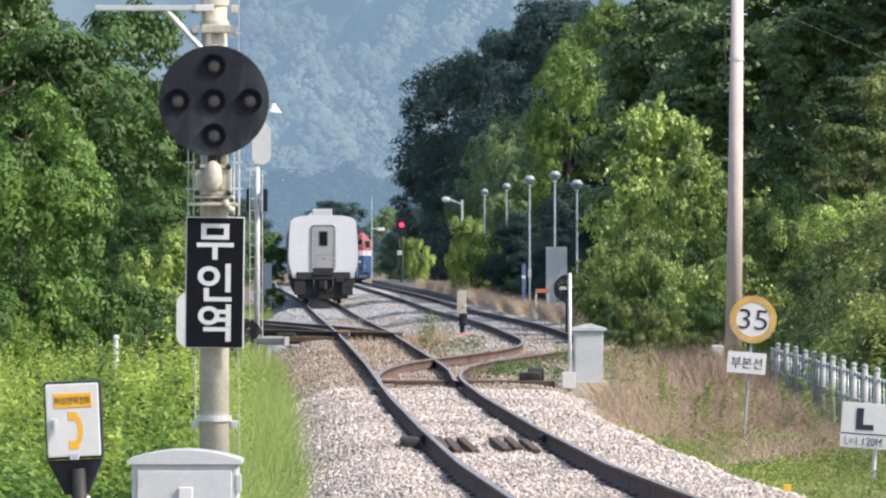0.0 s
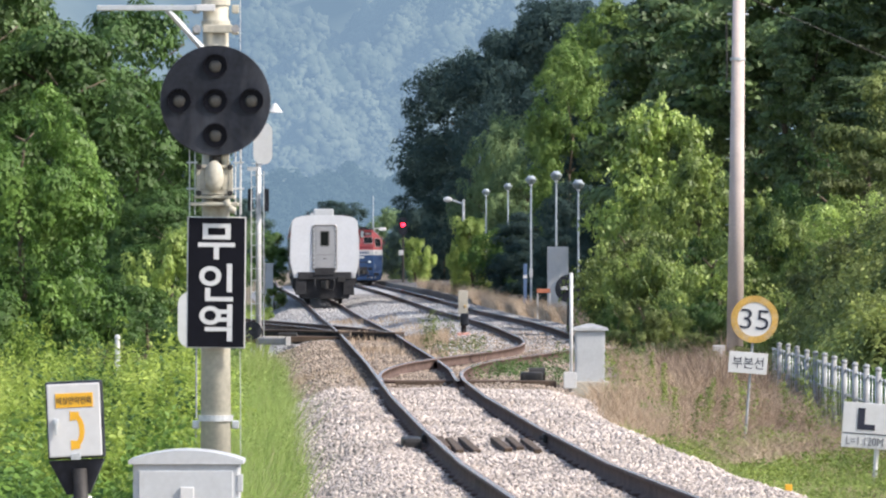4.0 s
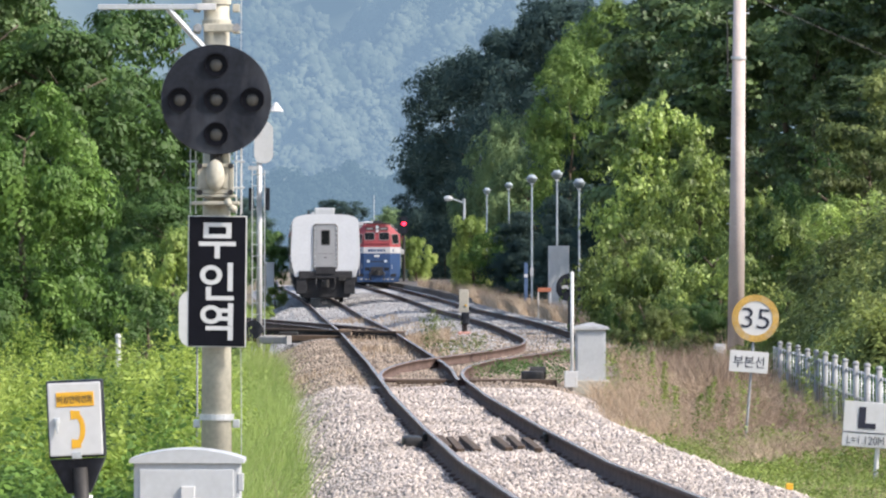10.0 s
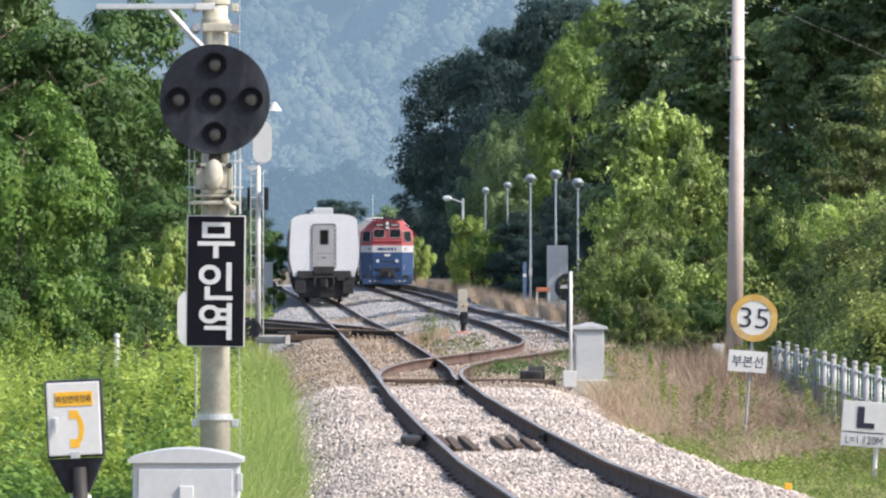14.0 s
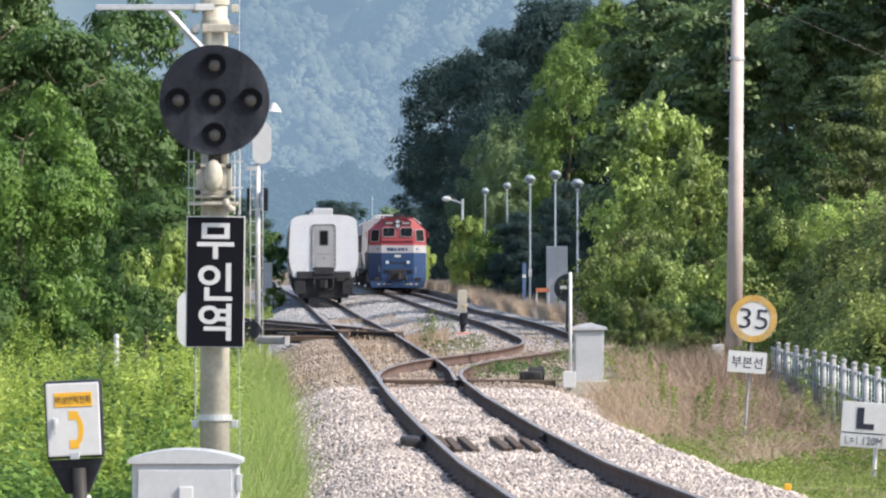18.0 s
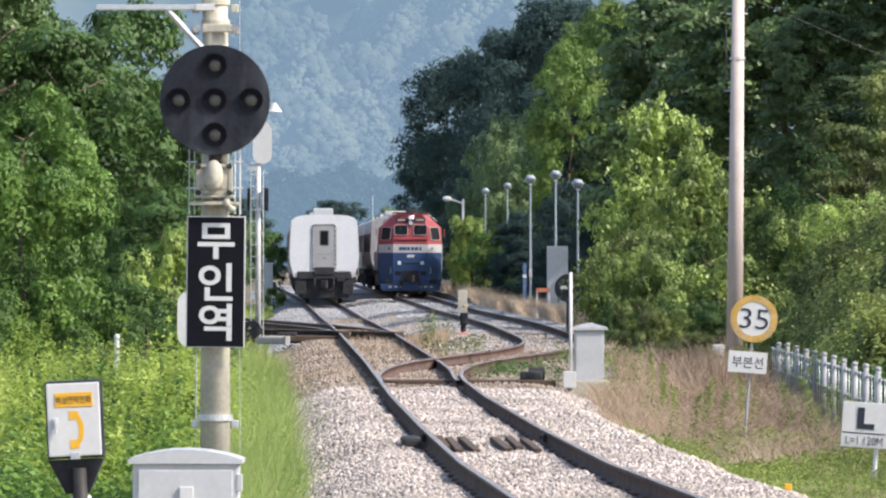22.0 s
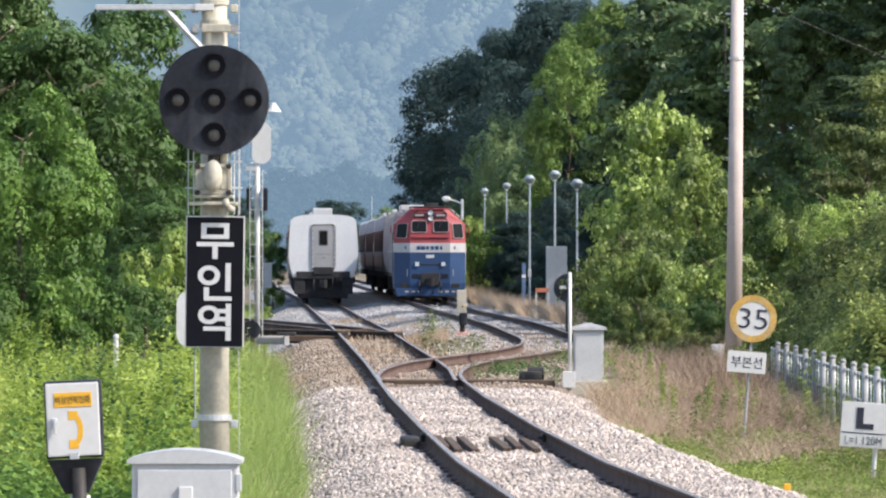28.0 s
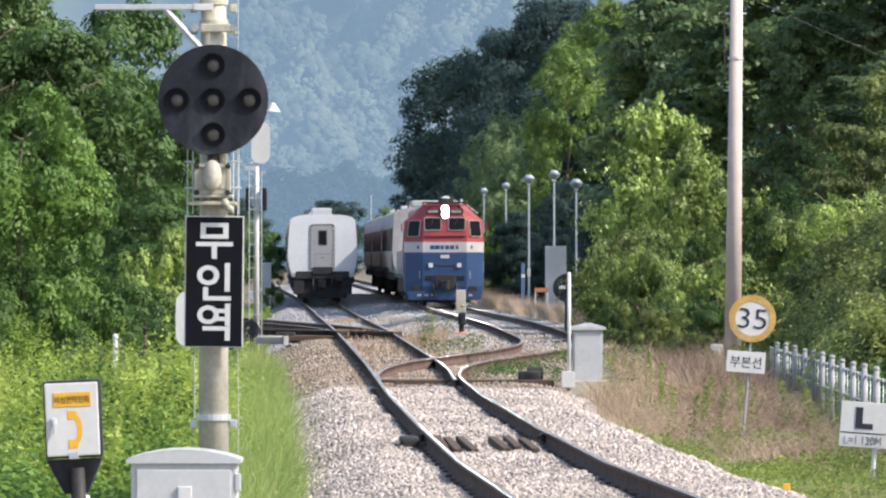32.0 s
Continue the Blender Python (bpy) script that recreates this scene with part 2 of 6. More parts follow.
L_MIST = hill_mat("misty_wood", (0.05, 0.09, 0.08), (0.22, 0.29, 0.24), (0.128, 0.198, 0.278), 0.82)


# ---- building helpers ----
def mesh_of(bm, name, material, smooth=False):
    me = bpy.data.meshes.new(name)
    bmesh.ops.recalc_face_normals(bm, faces=bm.faces)
    for f in bm.faces:
        f.smooth = smooth
    bm.to_mesh(me)
    bm.free()
    me.materials.append(material)
    return me


def part(name, bm, material, parent=None, label="", smooth=False, at=None):
    """One bmesh as one mesh object, under a thing or a part."""
    ob = new(name, mesh_of(bm, name, material, smooth))
    if parent is not None:
        ob.parent = parent
    if at is not None:
        ob.matrix_basis = at
    return tagged(ob, label)


def thing(name, m, label, category, group="", kind=""):
    ob = new(name)
    ob.empty_display_size = 0.2
    ob.matrix_basis = m
    return tagged(ob, label, category, group, kind)


def box(size, at=(0, 0, 0), bevel=0.0, bm=None, turn=None):
    """A box, its centre at at, in bm or in a new bmesh."""
    own = bmesh.new()
    bmesh.ops.create_cube(own, size=1)
    bmesh.ops.scale(own, vec=size, verts=own.verts)
    if bevel:
        bmesh.ops.bevel(own, geom=own.edges[:], offset=bevel, segments=2, affect="EDGES", profile=0.6)
    m = Matrix.Translation(at) @ (turn if turn is not None else Matrix())
    bmesh.ops.transform(own, matrix=m, verts=own.verts)
    return merge(bm, own)


def merge(bm, own):
    if bm is None:
        return own
    tmp = bpy.data.meshes.new("tmp")
    own.to_mesh(tmp)
    own.free()
    bm.from_mesh(tmp)
    bpy.data.meshes.remove(tmp)
    return bm


def rod(a, b, r1, r2=None, seg=12, bm=None):
    """A round bar from a to b, tapering from r1 to r2."""
    a, b = Vector(a), Vector(b)
    own = bmesh.new()
    bmesh.ops.create_cone(own, cap_ends=True, segments=seg, radius1=r1, radius2=r1 if r2 is None else r2, depth=(b - a).length)
    m = Matrix.Translation((a + b) / 2) @ (b - a).to_track_quat("Z", "Y").to_matrix().to_4x4()
    bmesh.ops.transform(own, matrix=m, verts=own.verts)
    return merge(bm, own)


def ball(at, r, bm=None, seg=16, squash=(1, 1, 1)):
    own = bmesh.new()
    bmesh.ops.create_uvsphere(own, u_segments=seg, v_segments=seg // 2, radius=r)
    bmesh.ops.transform(own, matrix=Matrix.Translation(at) @ Matrix.Diagonal((*squash, 1)), verts=own.verts)
    return merge(bm, own)


def slab(points, depth, bm=None, y=0.0):
    """A flat outline (x, z) facing -y, from y back by depth."""
    own = bmesh.new()
    front = [own.verts.new((x, y, z)) for x, z in points]
    back = [own.verts.new((x, y + depth, z)) for x, z in points]
    own.faces.new(front)
    own.faces.new(back[::-1])
    for i in range(len(points)):
        j = (i + 1) % len(points)
        own.faces.new((front[i], front[j], back[j], back[i]))
    return merge(bm, own)


def round_rect(w, h, r, n=5, cx=0, cz=0):
    pts = []
    for sx, sz, a0 in ((1, 1, 0), (-1, 1, 90), (-1, -1, 180), (1, -1, 270)):
        for i in range(n):
            a = radians(a0 + 90 * i / (n - 1))
            pts.append((cx + sx * (w / 2 - r) + r * math.cos(a), cz + sz * (h / 2 - r) + r * math.sin(a)))
    return pts


def circle(r, n=32, cx=0, cz=0):
    return [(cx + r * math.cos(2 * math.pi * i / n), cz + r * math.sin(2 * math.pi * i / n)) for i in range(n)]


def ring(r1, r2, depth, n=36, y=0.0):
    """A flat ring facing -y."""
    bm = bmesh.new()
    rows = []
    for r, yy in ((r1, y), (r2, y), (r2, y + depth), (r1, y + depth)):
        rows.append([bm.verts.new((r * math.cos(2 * math.pi * i / n), yy, r * math.sin(2 * math.pi * i / n))) for i in range(n)])
    for k in range(4):
        a, b = rows[k], rows[(k + 1) % 4]
        for i in range(n):
            j = (i + 1) % n
            bm.faces.new((a[i], a[j], b[j], b[i]))
    return bm


def moved(bm, m):
    bmesh.ops.transform(bm, matrix=m, verts=bm.verts)
    return bm


def words(body, fit, material, parent, at, name="lettering", depth=0.002, bold=0.0):
    """Lettering with the built-in font, turned into a mesh of width and height fit, facing -y, centred at at."""
    cu = bpy.data.curves.new(name, "FONT")
    cu.body, cu.size, cu.extrude, cu.offset = body, fit[1] * 1.3, depth, bold
    cu.align_x, cu.align_y = "CENTER", "CENTER"
    tmp = bpy.data.objects.new("tmp", cu)
    scene.collection.objects.link(tmp)
    me = bpy.data.meshes.new_from_object(tmp.evaluated_get(bpy.context.evaluated_depsgraph_get()))
    bpy.data.objects.remove(tmp)
    lo = [min(v.co[i] for v in me.vertices) for i in (0, 1)]
    hi = [max(v.co[i] for v in me.vertices) for i in (0, 1)]
    scale = Matrix.Diagonal((fit[0] / (hi[0] - lo[0]), fit[1] / (hi[1] - lo[1]), 1, 1))
    me.transform(pose(*at, 90, 0, 0) @ scale @ Matrix.Translation((-(lo[0] + hi[0]) / 2, -(lo[1] + hi[1]) / 2, 0)))
    me.materials.clear()
    me.materials.append(material)
    ob = new(name, me)
    ob.parent = parent
    return ob


def raw_mesh(name, co, faces, material):
    """A mesh from arrays: (n, 3) corners and (m, k) faces of equal size."""
    me = bpy.data.meshes.new(name)
    k = faces.shape[1]
    me.vertices.add(len(co))
    me.vertices.foreach_set("co", np.ascontiguousarray(co, dtype=np.float32).ravel())
    me.loops.add(faces.size)
    me.loops.foreach_set("vertex_index", faces.astype(np.int32).ravel())
    me.polygons.add(len(faces))
    me.polygons.foreach_set("loop_start", np.arange(0, faces.size, k, dtype=np.int32))
    me.update(calc_edges=True)
    me.materials.append(material)
    return me


# ---- the lie of the land ----
RAIL_DROP = ((0, 1.75), (30, 1.751), (44, 1.914), (56, 2.075), (70, 2.150), (88, 2.184), (110, 2.066), (150, 2.027), (200, 2.087), (250, 2.015),
             (320, 1.964), (5000, 1.964))
GAUGE = 1.505


def rail_z(y):
    """Height of the main line's rail tops at the depth y."""
    return EYE_Z - np.interp(y, [a for a, _ in RAIL_DROP], [b for _, b in RAIL_DROP])


def line_x(y):
    return 2.735 - 0.0321 * np.asarray(y, dtype=float)


def main_x(y):
    """The main line: straight, then easing gently to the left far off."""
    return line_x(y) - 2.1e-5 * np.clip(np.asarray(y, dtype=float) - 150, 0, 250) ** 2


def ease(a, b, v):
    s = np.clip((np.asarray(v, dtype=float) - a) / (b - a), 0, 1)
    return s * s * (3 - 2 * s)


TOE = 97.0


def loop_offset(y):
    """How far the loop line lies to the right of the main line: a curve off the switch, a reverse curve, then parallel."""
    y = np.asarray(y, dtype=float)
    u = np.clip((y - TOE + 0.9) / 40.3, 0, 1)
    return 4.22 * u ** 2.06 / (u ** 2.06 + (1 - u) ** 2.06)


def loop_x(y):
    return line_x(y) + loop_offset(y)


def loop_z(y):
    return rail_z(y) + 0.25 * ease(96, 168, y)


TRAP_TOE = 150.0


def trap_x(y):
    """The trap siding that leaves to the left."""
    y = np.asarray(y, dtype=float)
    u = np.clip(y - TRAP_TOE, 0, None)
    return main_x(y) - np.where(u < 24, u * u / 384.0, 1.5 + (u - 24) * 0.125)


def ground_z(x, y):
    """The ground: ballast shoulders at the tracks, ditches beside, a bank rising on the right."""
    x, y = np.asarray(x, dtype=float), np.asarray(y, dtype=float)
    zr = rail_z(y)
    d = x - main_x(y)
    far = np.where(y > TOE, loop_offset(y) + line_x(y) - main_x(y), 0.0)
    base = zr - 0.215 + (loop_z(y) - zr) * ease(0.8, 2.6, d) * (far > 1.5)
    left = ease(1.35, 3.0, -d) * 0.53
    right = ease(0, 1.3, d - far - 2.0) * (0.62 - 0.40 * ease(90, 99, y) * (1 - ease(125, 150, y)))
    z = base - left - right
    z = z + ease(6, 14, d - far) * 1.6 + ease(16, 60, d - far) * 6
    z = z + ease(6, 20, -d) * 0.4 + ease(25, 80, -d) * 3
    # the overgrown bank behind the fence
    z = z + 4.0 * ease(6.9, 12.5, x) * ease(70, 100, y) * (1 - ease(150, 200, y))
    return z + 0.03 * np.sin(x * 1.7 + y * 0.31) * np.sin(y * 0.83 - x) * (1 - ease(98, 116, y))


def build_ground():
    ys = np.concatenate([np.arange(-60, 30, 6), np.arange(30, 130, 1.0), np.arange(130, 300, 2.5), np.arange(300, 700, 20),
                         np.arange(700, 4900, 200)])
    xs = np.concatenate([np.arange(-1500, -100, 200), np.arange(-100, -12, 8), np.arange(-12, 20, 0.4), np.arange(20, 100, 8),
                         np.arange(100, 1700, 200)])
    # the sheet follows the line, so that shoulders stay sharp
    gx, gy = np.meshgrid(xs, ys)
    gx = gx + main_x(gy)
    gz = ground_z(gx, gy)
    w = len(xs)
    co = np.stack([gx, gy, gz], -1).reshape(-1, 3)
    i = (np.arange(len(ys) - 1)[:, None] * w + np.arange(w - 1)[None]).ravel()
    faces = np.stack([i, i + 1, i + w + 1, i + w], -1)
    ob = new("ground", raw_mesh("ground", co, faces, M_SOIL))
    tagged(ob, "earth and weeds beside the ballasted railway line", "ground", kind="structure")


build_ground()


def build_bed(y0, y1, step, material, label):
    """The ballast under the tracks, laid on the ground."""
    ys = np.arange(y0, y1 + step * 0.5, step)
    n = 40
    rows = []
    for y in ys:
        far = float(loop_offset(y)) if y > TOE else 0.0
        d = np.linspace(-2.75, far + 2.9, n)
        rows.append(np.stack([main_x(y) + d, np.full(n, y), ground_z(main_x(y) + d, np.full(n, y)) + 0.02], -1))
    co = np.concatenate(rows)
    i = (np.arange(len(ys) - 1)[:, None] * n + np.arange(n - 1)[None]).ravel()
    ob = new("track_bed", raw_mesh("track_bed", co, np.stack([i, i + 1, i + n + 1, i + n], -1), material))
    tagged(ob, label, "ballast", kind="structure")


build_bed(20, 98, 1.0, M_BALLAST, "pale crushed stone ballast bed under the track")
build_bed(98, 152, 2.0, M_BED_FAR, "brown oily ballast bed round the switches")
build_bed(152, 460, 2.0, M_BED_GREY, "grey ballast bed under the far tracks")

# ---- rails and sleepers ----
PROFILE = [(-0.036, 0.0), (-0.036, -0.035), (-0.010, -0.05), (-0.010, -0.15), (-0.07, -0.175), (-0.07, -0.20),
           (0.07, -0.20), (0.07, -0.175), (0.010, -0.15), (0.010, -0.05), (0.036, -0.035), (0.036, 0.0)]


def rail(parent, xf, zf, y0, y1, shift, step=1.0, name="rail"):
    """A rail along a line: its section swept along, with the running surface as a part of its own."""
    ys = np.arange(y0, y1 + step * 0.5, step)
    x, z = np.array([float(xf(y)) for y in ys]) + shift, np.array([float(zf(y)) for y in ys])
    k = len(PROFILE)
    pr = np.array(PROFILE)
    co = np.stack([x[:, None] + pr[None, :, 0], np.repeat(ys[:, None], k, 1), z[:, None] + pr[None, :, 1]], -1).reshape(-1, 3)
    f = [(r * k + j, r * k + (j + 1) % k, (r + 1) * k + (j + 1) % k, (r + 1) * k + j) for r in range(len(ys) - 1) for j in range(k)]
    ob = new(name, raw_mesh(name, co, np.array(f), M_RAIL))
    ob.parent = parent
    top = np.array([(-0.031, 0.0), (-0.022, 0.004), (0.022, 0.004), (0.031, 0.0)])
    co = np.stack([x[:, None] + top[None, :, 0], np.repeat(ys[:, None], 4, 1), z[:, None] + top[None, :, 1]], -1).reshape(-1, 3)
    f = [(r * 4 + j, r * 4 + j + 1, (r + 1) * 4 + j + 1, (r + 1) * 4 + j) for r in range(len(ys) - 1) for j in range(3)]
    t = new("running_surface", raw_mesh("running_surface", co, np.array(f), M_RAILTOP))
    t.parent = ob
    return ob


G2 = GAUGE / 2
main_track = thing("main_track", pose(0, 0, 0), "rusty main line track running straight through pale ballast", "railway track", kind="structure")
loop_track = thing("loop_track", pose(0, 0, 0), "rusty passing loop track curving off a switch", "railway track", kind="structure")
trap_track = thing("trap_track", pose(0, 0, 0), "rusty siding track leaving the main line through a switch", "railway track", kind="structure")
rail(main_track, main_x, rail_z, 20, 540, -G2)
rail(main_track, main_x, rail_z, 20, TOE - 1.0, G2)
# beyond the toe: the straight blade stands open, then runs on as the main line's right rail
rail(main_track, lambda y: main_x(y) - 0.13 * (1 - ease(TOE, TOE + 9, y)), rail_z, TOE, 540, G2, name="switch_blade")
rail(loop_track, loop_x, loop_z, TOE - 1.0, 540, G2)
rail(loop_track, lambda y: loop_x(y) + 0.04 * (1 - ease(TOE, TOE + 3, y)), loop_z, TOE, 540, -G2, step=0.5, name="switch_blade")
rail(trap_track, trap_x, rail_z, TRAP_TOE, 230, -G2)
rail(trap_track, lambda y: trap_x(y) - 0.06, rail_z, TRAP_TOE, 230, G2, name="switch_blade")


def build_sleepers():
    me = mesh_of(box((2.5, 0.23, 0.14), bevel=0.012), "sleeper", M_SLEEPER)
    rnd = random.Random(4)

    def put(parent, x, y, z, s=1.0, turn=0.0):
        ob = new("sleeper", me)
        ob.parent = parent
        ob.matrix_basis = pose(x + rnd.uniform(-0.04, 0.04), y, z, 0, 0, turn + rnd.uniform(-0.6, 0.6)) @ Matrix.Diagonal((s, 1, 1, 1))
    for i in range(170):
        y = 99 + i * 0.62
        put(main_track, main_x(y) + float(loop_offset(y)) * 0.5 * (y < 118), y, rail_z(y) - 0.255, 1 + float(loop_offset(y)) * 0.35 * (y < 118), 1.9)
    for i in range(150):
        y = 118 + i * 0.68
        put(loop_track, loop_x(y), y, loop_z(y) - 0.26, 1, 1.9)
    for i in range(40):
        y = 160 + i * 0.68
        put(trap_track, trap_x(y), y, rail_z(y) - 0.25, 1, 6)


build_sleepers()


# ---- foliage ----
def leaves(pos, normal, length, width, rng, droop=0.3):
    """Pointed leaves at pos, their faces along normal: corners and faces of small folded diamonds."""
    n = len(pos)
    t = rng.normal(size=(n, 3))
    t[:, 2] -= droop
    t -= normal * (t * normal).sum(1, keepdims=True)
    t /= np.linalg.norm(t, axis=1, keepdims=True) + 1e-9
    s = np.cross(normal, t)
    L, W = length[:, None], width[:, None]
    fold = normal * W * 0.25
    co = np.stack([pos - t * L * 0.5, pos + s * W * 0.5 + fold, pos + t * L * 0.5, pos - s * W * 0.5 + fold], 1).reshape(-1, 3)
    return co, np.arange(n * 4).reshape(-1, 4)


def crown_mesh(name, seed, blobs, count, leaf, material, tufts=6, rough=0.30, strands=0):
    """A crown: clumps carry tufts, tufts carry leaves, with dark gaps between; strands are shoots that stand out."""
    rng = np.random.default_rng(seed)
    b = np.repeat(np.array(blobs), tufts, axis=0)
    m = len(b)
    up = rng.normal(size=(m, 3))
    up[:, 2] += 0.5
    up /= np.linalg.norm(up, axis=1, keepdims=True)
    centre = b[:, :3] + up * b[:, 3:] * rng.uniform(0.55, 1.0, (m, 1))
    rad = b[:, 3:] * rng.uniform(0.28, 0.52, (m, 1)) * (6.0 / tufts) ** 0.4
    w = rad[:, 0] ** 2
    pick = rng.choice(m, count, p=w / w.sum())
    d = rng.normal(size=(count, 3))
    d[:, 2] += 0.35
    d /= np.linalg.norm(d, axis=1, keepdims=True)
    r = 1.05 - 0.42 * rng.random(count) ** 2.2 + 0.08 * rng.normal(size=count)
    pos = centre[pick] + d * rad[pick] * r[:, None]
    nm = d * 0.9 + up[pick] * 0.6 + rng.normal(size=(count, 3)) * rough + np.array([0, 0, 0.3])
    if strands:
        per = 16
        k = rng.integers(0, m, strands)
        out = up[k] + rng.normal(size=(strands, 3)) * 0.35
        out /= np.linalg.norm(out, axis=1, keepdims=True)
        reach = rng.uniform(0.5, 1.5, strands) * rad[:, 0].mean() * 2.2
        u = (np.arange(per) + rng.random((strands, per))) / per
        sp = (centre[k] + out * rad[k] * 0.9)[:, None] + (out * reach[:, None])[:, None] * u[..., None]
        sp[..., 2] -= 0.55 * reach[:, None] * u * u
        sp += rng.normal(size=sp.shape) * leaf * 0.35
        pos = np.concatenate([pos, sp.reshape(-1, 3)])
        nm = np.concatenate([nm, rng.normal(size=(strands * per, 3)) * 0.7 + np.array([0, -0.2, 0.6])])
    nm /= np.linalg.norm(nm, axis=1, keepdims=True)
    n = len(pos)
    size = leaf * rng.uniform(0.6, 1.35, n)
    co, f = leaves(pos, nm, size, size * rng.uniform(0.42, 0.62, n) * (1.3 if rough > 0.4 else 1.0), rng)
    return raw_mesh(name, co, f, material)


def blobs_for(seed, height, width, low, count, lump, top=1.0, flat=1.0):
    """Clumps on an uneven egg-shaped outline from the height low up to height."""
    rng = np.random.default_rng(seed)
    out = []
    mid, half = (height + low) / 2, (height - low) / 2
    for i in range(count):
        a = rng.uniform(0, 2 * math.pi)
        h = rng.uniform(-1, 1)
        ro = math.sqrt(max(0.05, 1 - abs(h) ** 2.2)) * rng.uniform(0.6, 1.0)
        if h > 0:
            ro *= top
        s = lump * rng.uniform(0.6, 1.3)
        out.append((math.cos(a) * ro * width / 2, math.sin(a) * ro * width / 2, mid + h * (half - s * 0.6), s * rng.uniform(0.9, 1.3),
                    s * rng.uniform(0.9, 1.3), s * rng.uniform(0.6, 0.95) * flat))
    return out


def trunk_mesh(seed, height, r, spread):
    rnd = random.Random(seed)
    bm = bmesh.new()
    p, k = Vector((0, 0, -0.3)), 6
    for i in range(k):
        q = Vector((rnd.uniform(-0.15, 0.15) * i * 0.4, rnd.uniform(-0.15, 0.15) * i * 0.4, height * 0.8 * (i + 1) / k))
        rod(p, q, r * (1 - i / k * 0.8), r * (1 - (i + 1) / k * 0.8), 9, bm)
        if i >= 1:
            for _ in range(3):
                a = rnd.uniform(0, 6.28)
                e = q + Vector((math.cos(a), math.sin(a), rnd.uniform(0.3, 0.9))) * spread * rnd.uniform(0.16, 0.30)
                rod(q, e, r * 0.4 * (1 - i / k * 0.6), r * 0.1, 6, bm)
        p = q
    return mesh_of(bm, "trunk", M_BARK, True)


def tree_kind(seed, height, width, low, clumps, lump, count, leaf, material, top=1.0, flat=1.0, rough=0.30, tufts=6, strands=0):
    reach = width * (1.0 if height > 7 and width > 5.5 else 0.3)
    return (trunk_mesh(seed, height, 0.045 * width ** 0.5 + 0.06, reach),
            crown_mesh("crown", seed, blobs_for(seed, height, width, low, clumps, lump, top, flat), count, leaf, material, tufts, rough, strands), height)


KINDS = {
    "broad": tree_kind(11, 14, 9, 1.5, 70, 1.5, 34000, 0.26, L_DARK, 1.0, 0.62, 0.42),
    "broad_b": tree_kind(12, 14, 8, 1.0, 70, 1.4, 34000, 0.25, L_DARK, 0.9, 0.62, 0.42),
    "green": tree_kind(13, 9, 6, 0.4, 46, 1.05, 28000, 0.19, L_MID),
    "green_dark": tree_kind(26, 9, 6, 0.4, 50, 1.0, 30000, 0.18, L_SHADY, 1.0, 0.8, 0.35, 7),
    "bright": tree_kind(14, 7, 4.6, 0.2, 46, 0.80, 28000, 0.13, L_BRIGHT),
    "plume": tree_kind(15, 13, 5.4, 2.8, 60, 0.8, 30000, 0.17, L_PLUME, 0.9, 1.3, 0.35, 8),
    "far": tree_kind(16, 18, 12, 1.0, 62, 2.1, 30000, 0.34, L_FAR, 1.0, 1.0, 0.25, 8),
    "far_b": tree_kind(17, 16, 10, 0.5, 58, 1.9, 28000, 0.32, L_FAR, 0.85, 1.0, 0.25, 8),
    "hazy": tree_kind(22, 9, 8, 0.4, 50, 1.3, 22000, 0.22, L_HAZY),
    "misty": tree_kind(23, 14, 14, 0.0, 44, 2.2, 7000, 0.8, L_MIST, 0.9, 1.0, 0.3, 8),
    "vine": tree_kind(18, 6, 5.2, 0.0, 40, 0.80, 17000, 0.15, L_VINE, 0.85, 1.0, 0.55, 9, 150),
    "mound": tree_kind(24, 3.2, 4.4, 0.0, 26, 0.72, 13000, 0.115, L_VINE, 0.9, 0.9, 0.55, 8, 90),
    "shrub": tree_kind(19, 3, 3.4, 0.0, 26, 0.62, 14000, 0.12, L_BRIGHT),
    "shrub_dark": tree_kind(25, 3, 3.6, 0.0, 24, 0.66, 13000, 0.11, L_SHADY, 1.0, 0.9, 0.4, 7, 50),
    "shrub_light": tree_kind(20, 3, 3.2, 0.0, 26, 0.58, 14000, 0.12, L_LIGHT),
    "shrub_olive": tree_kind(21, 2.6, 3.0, 0.0, 26, 0.5, 13000, 0.11, L_OLIVE, 1.0, 1.0, 0.4, 7, 60),
}
# the trunks take the painted haze glow as well
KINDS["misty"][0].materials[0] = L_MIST
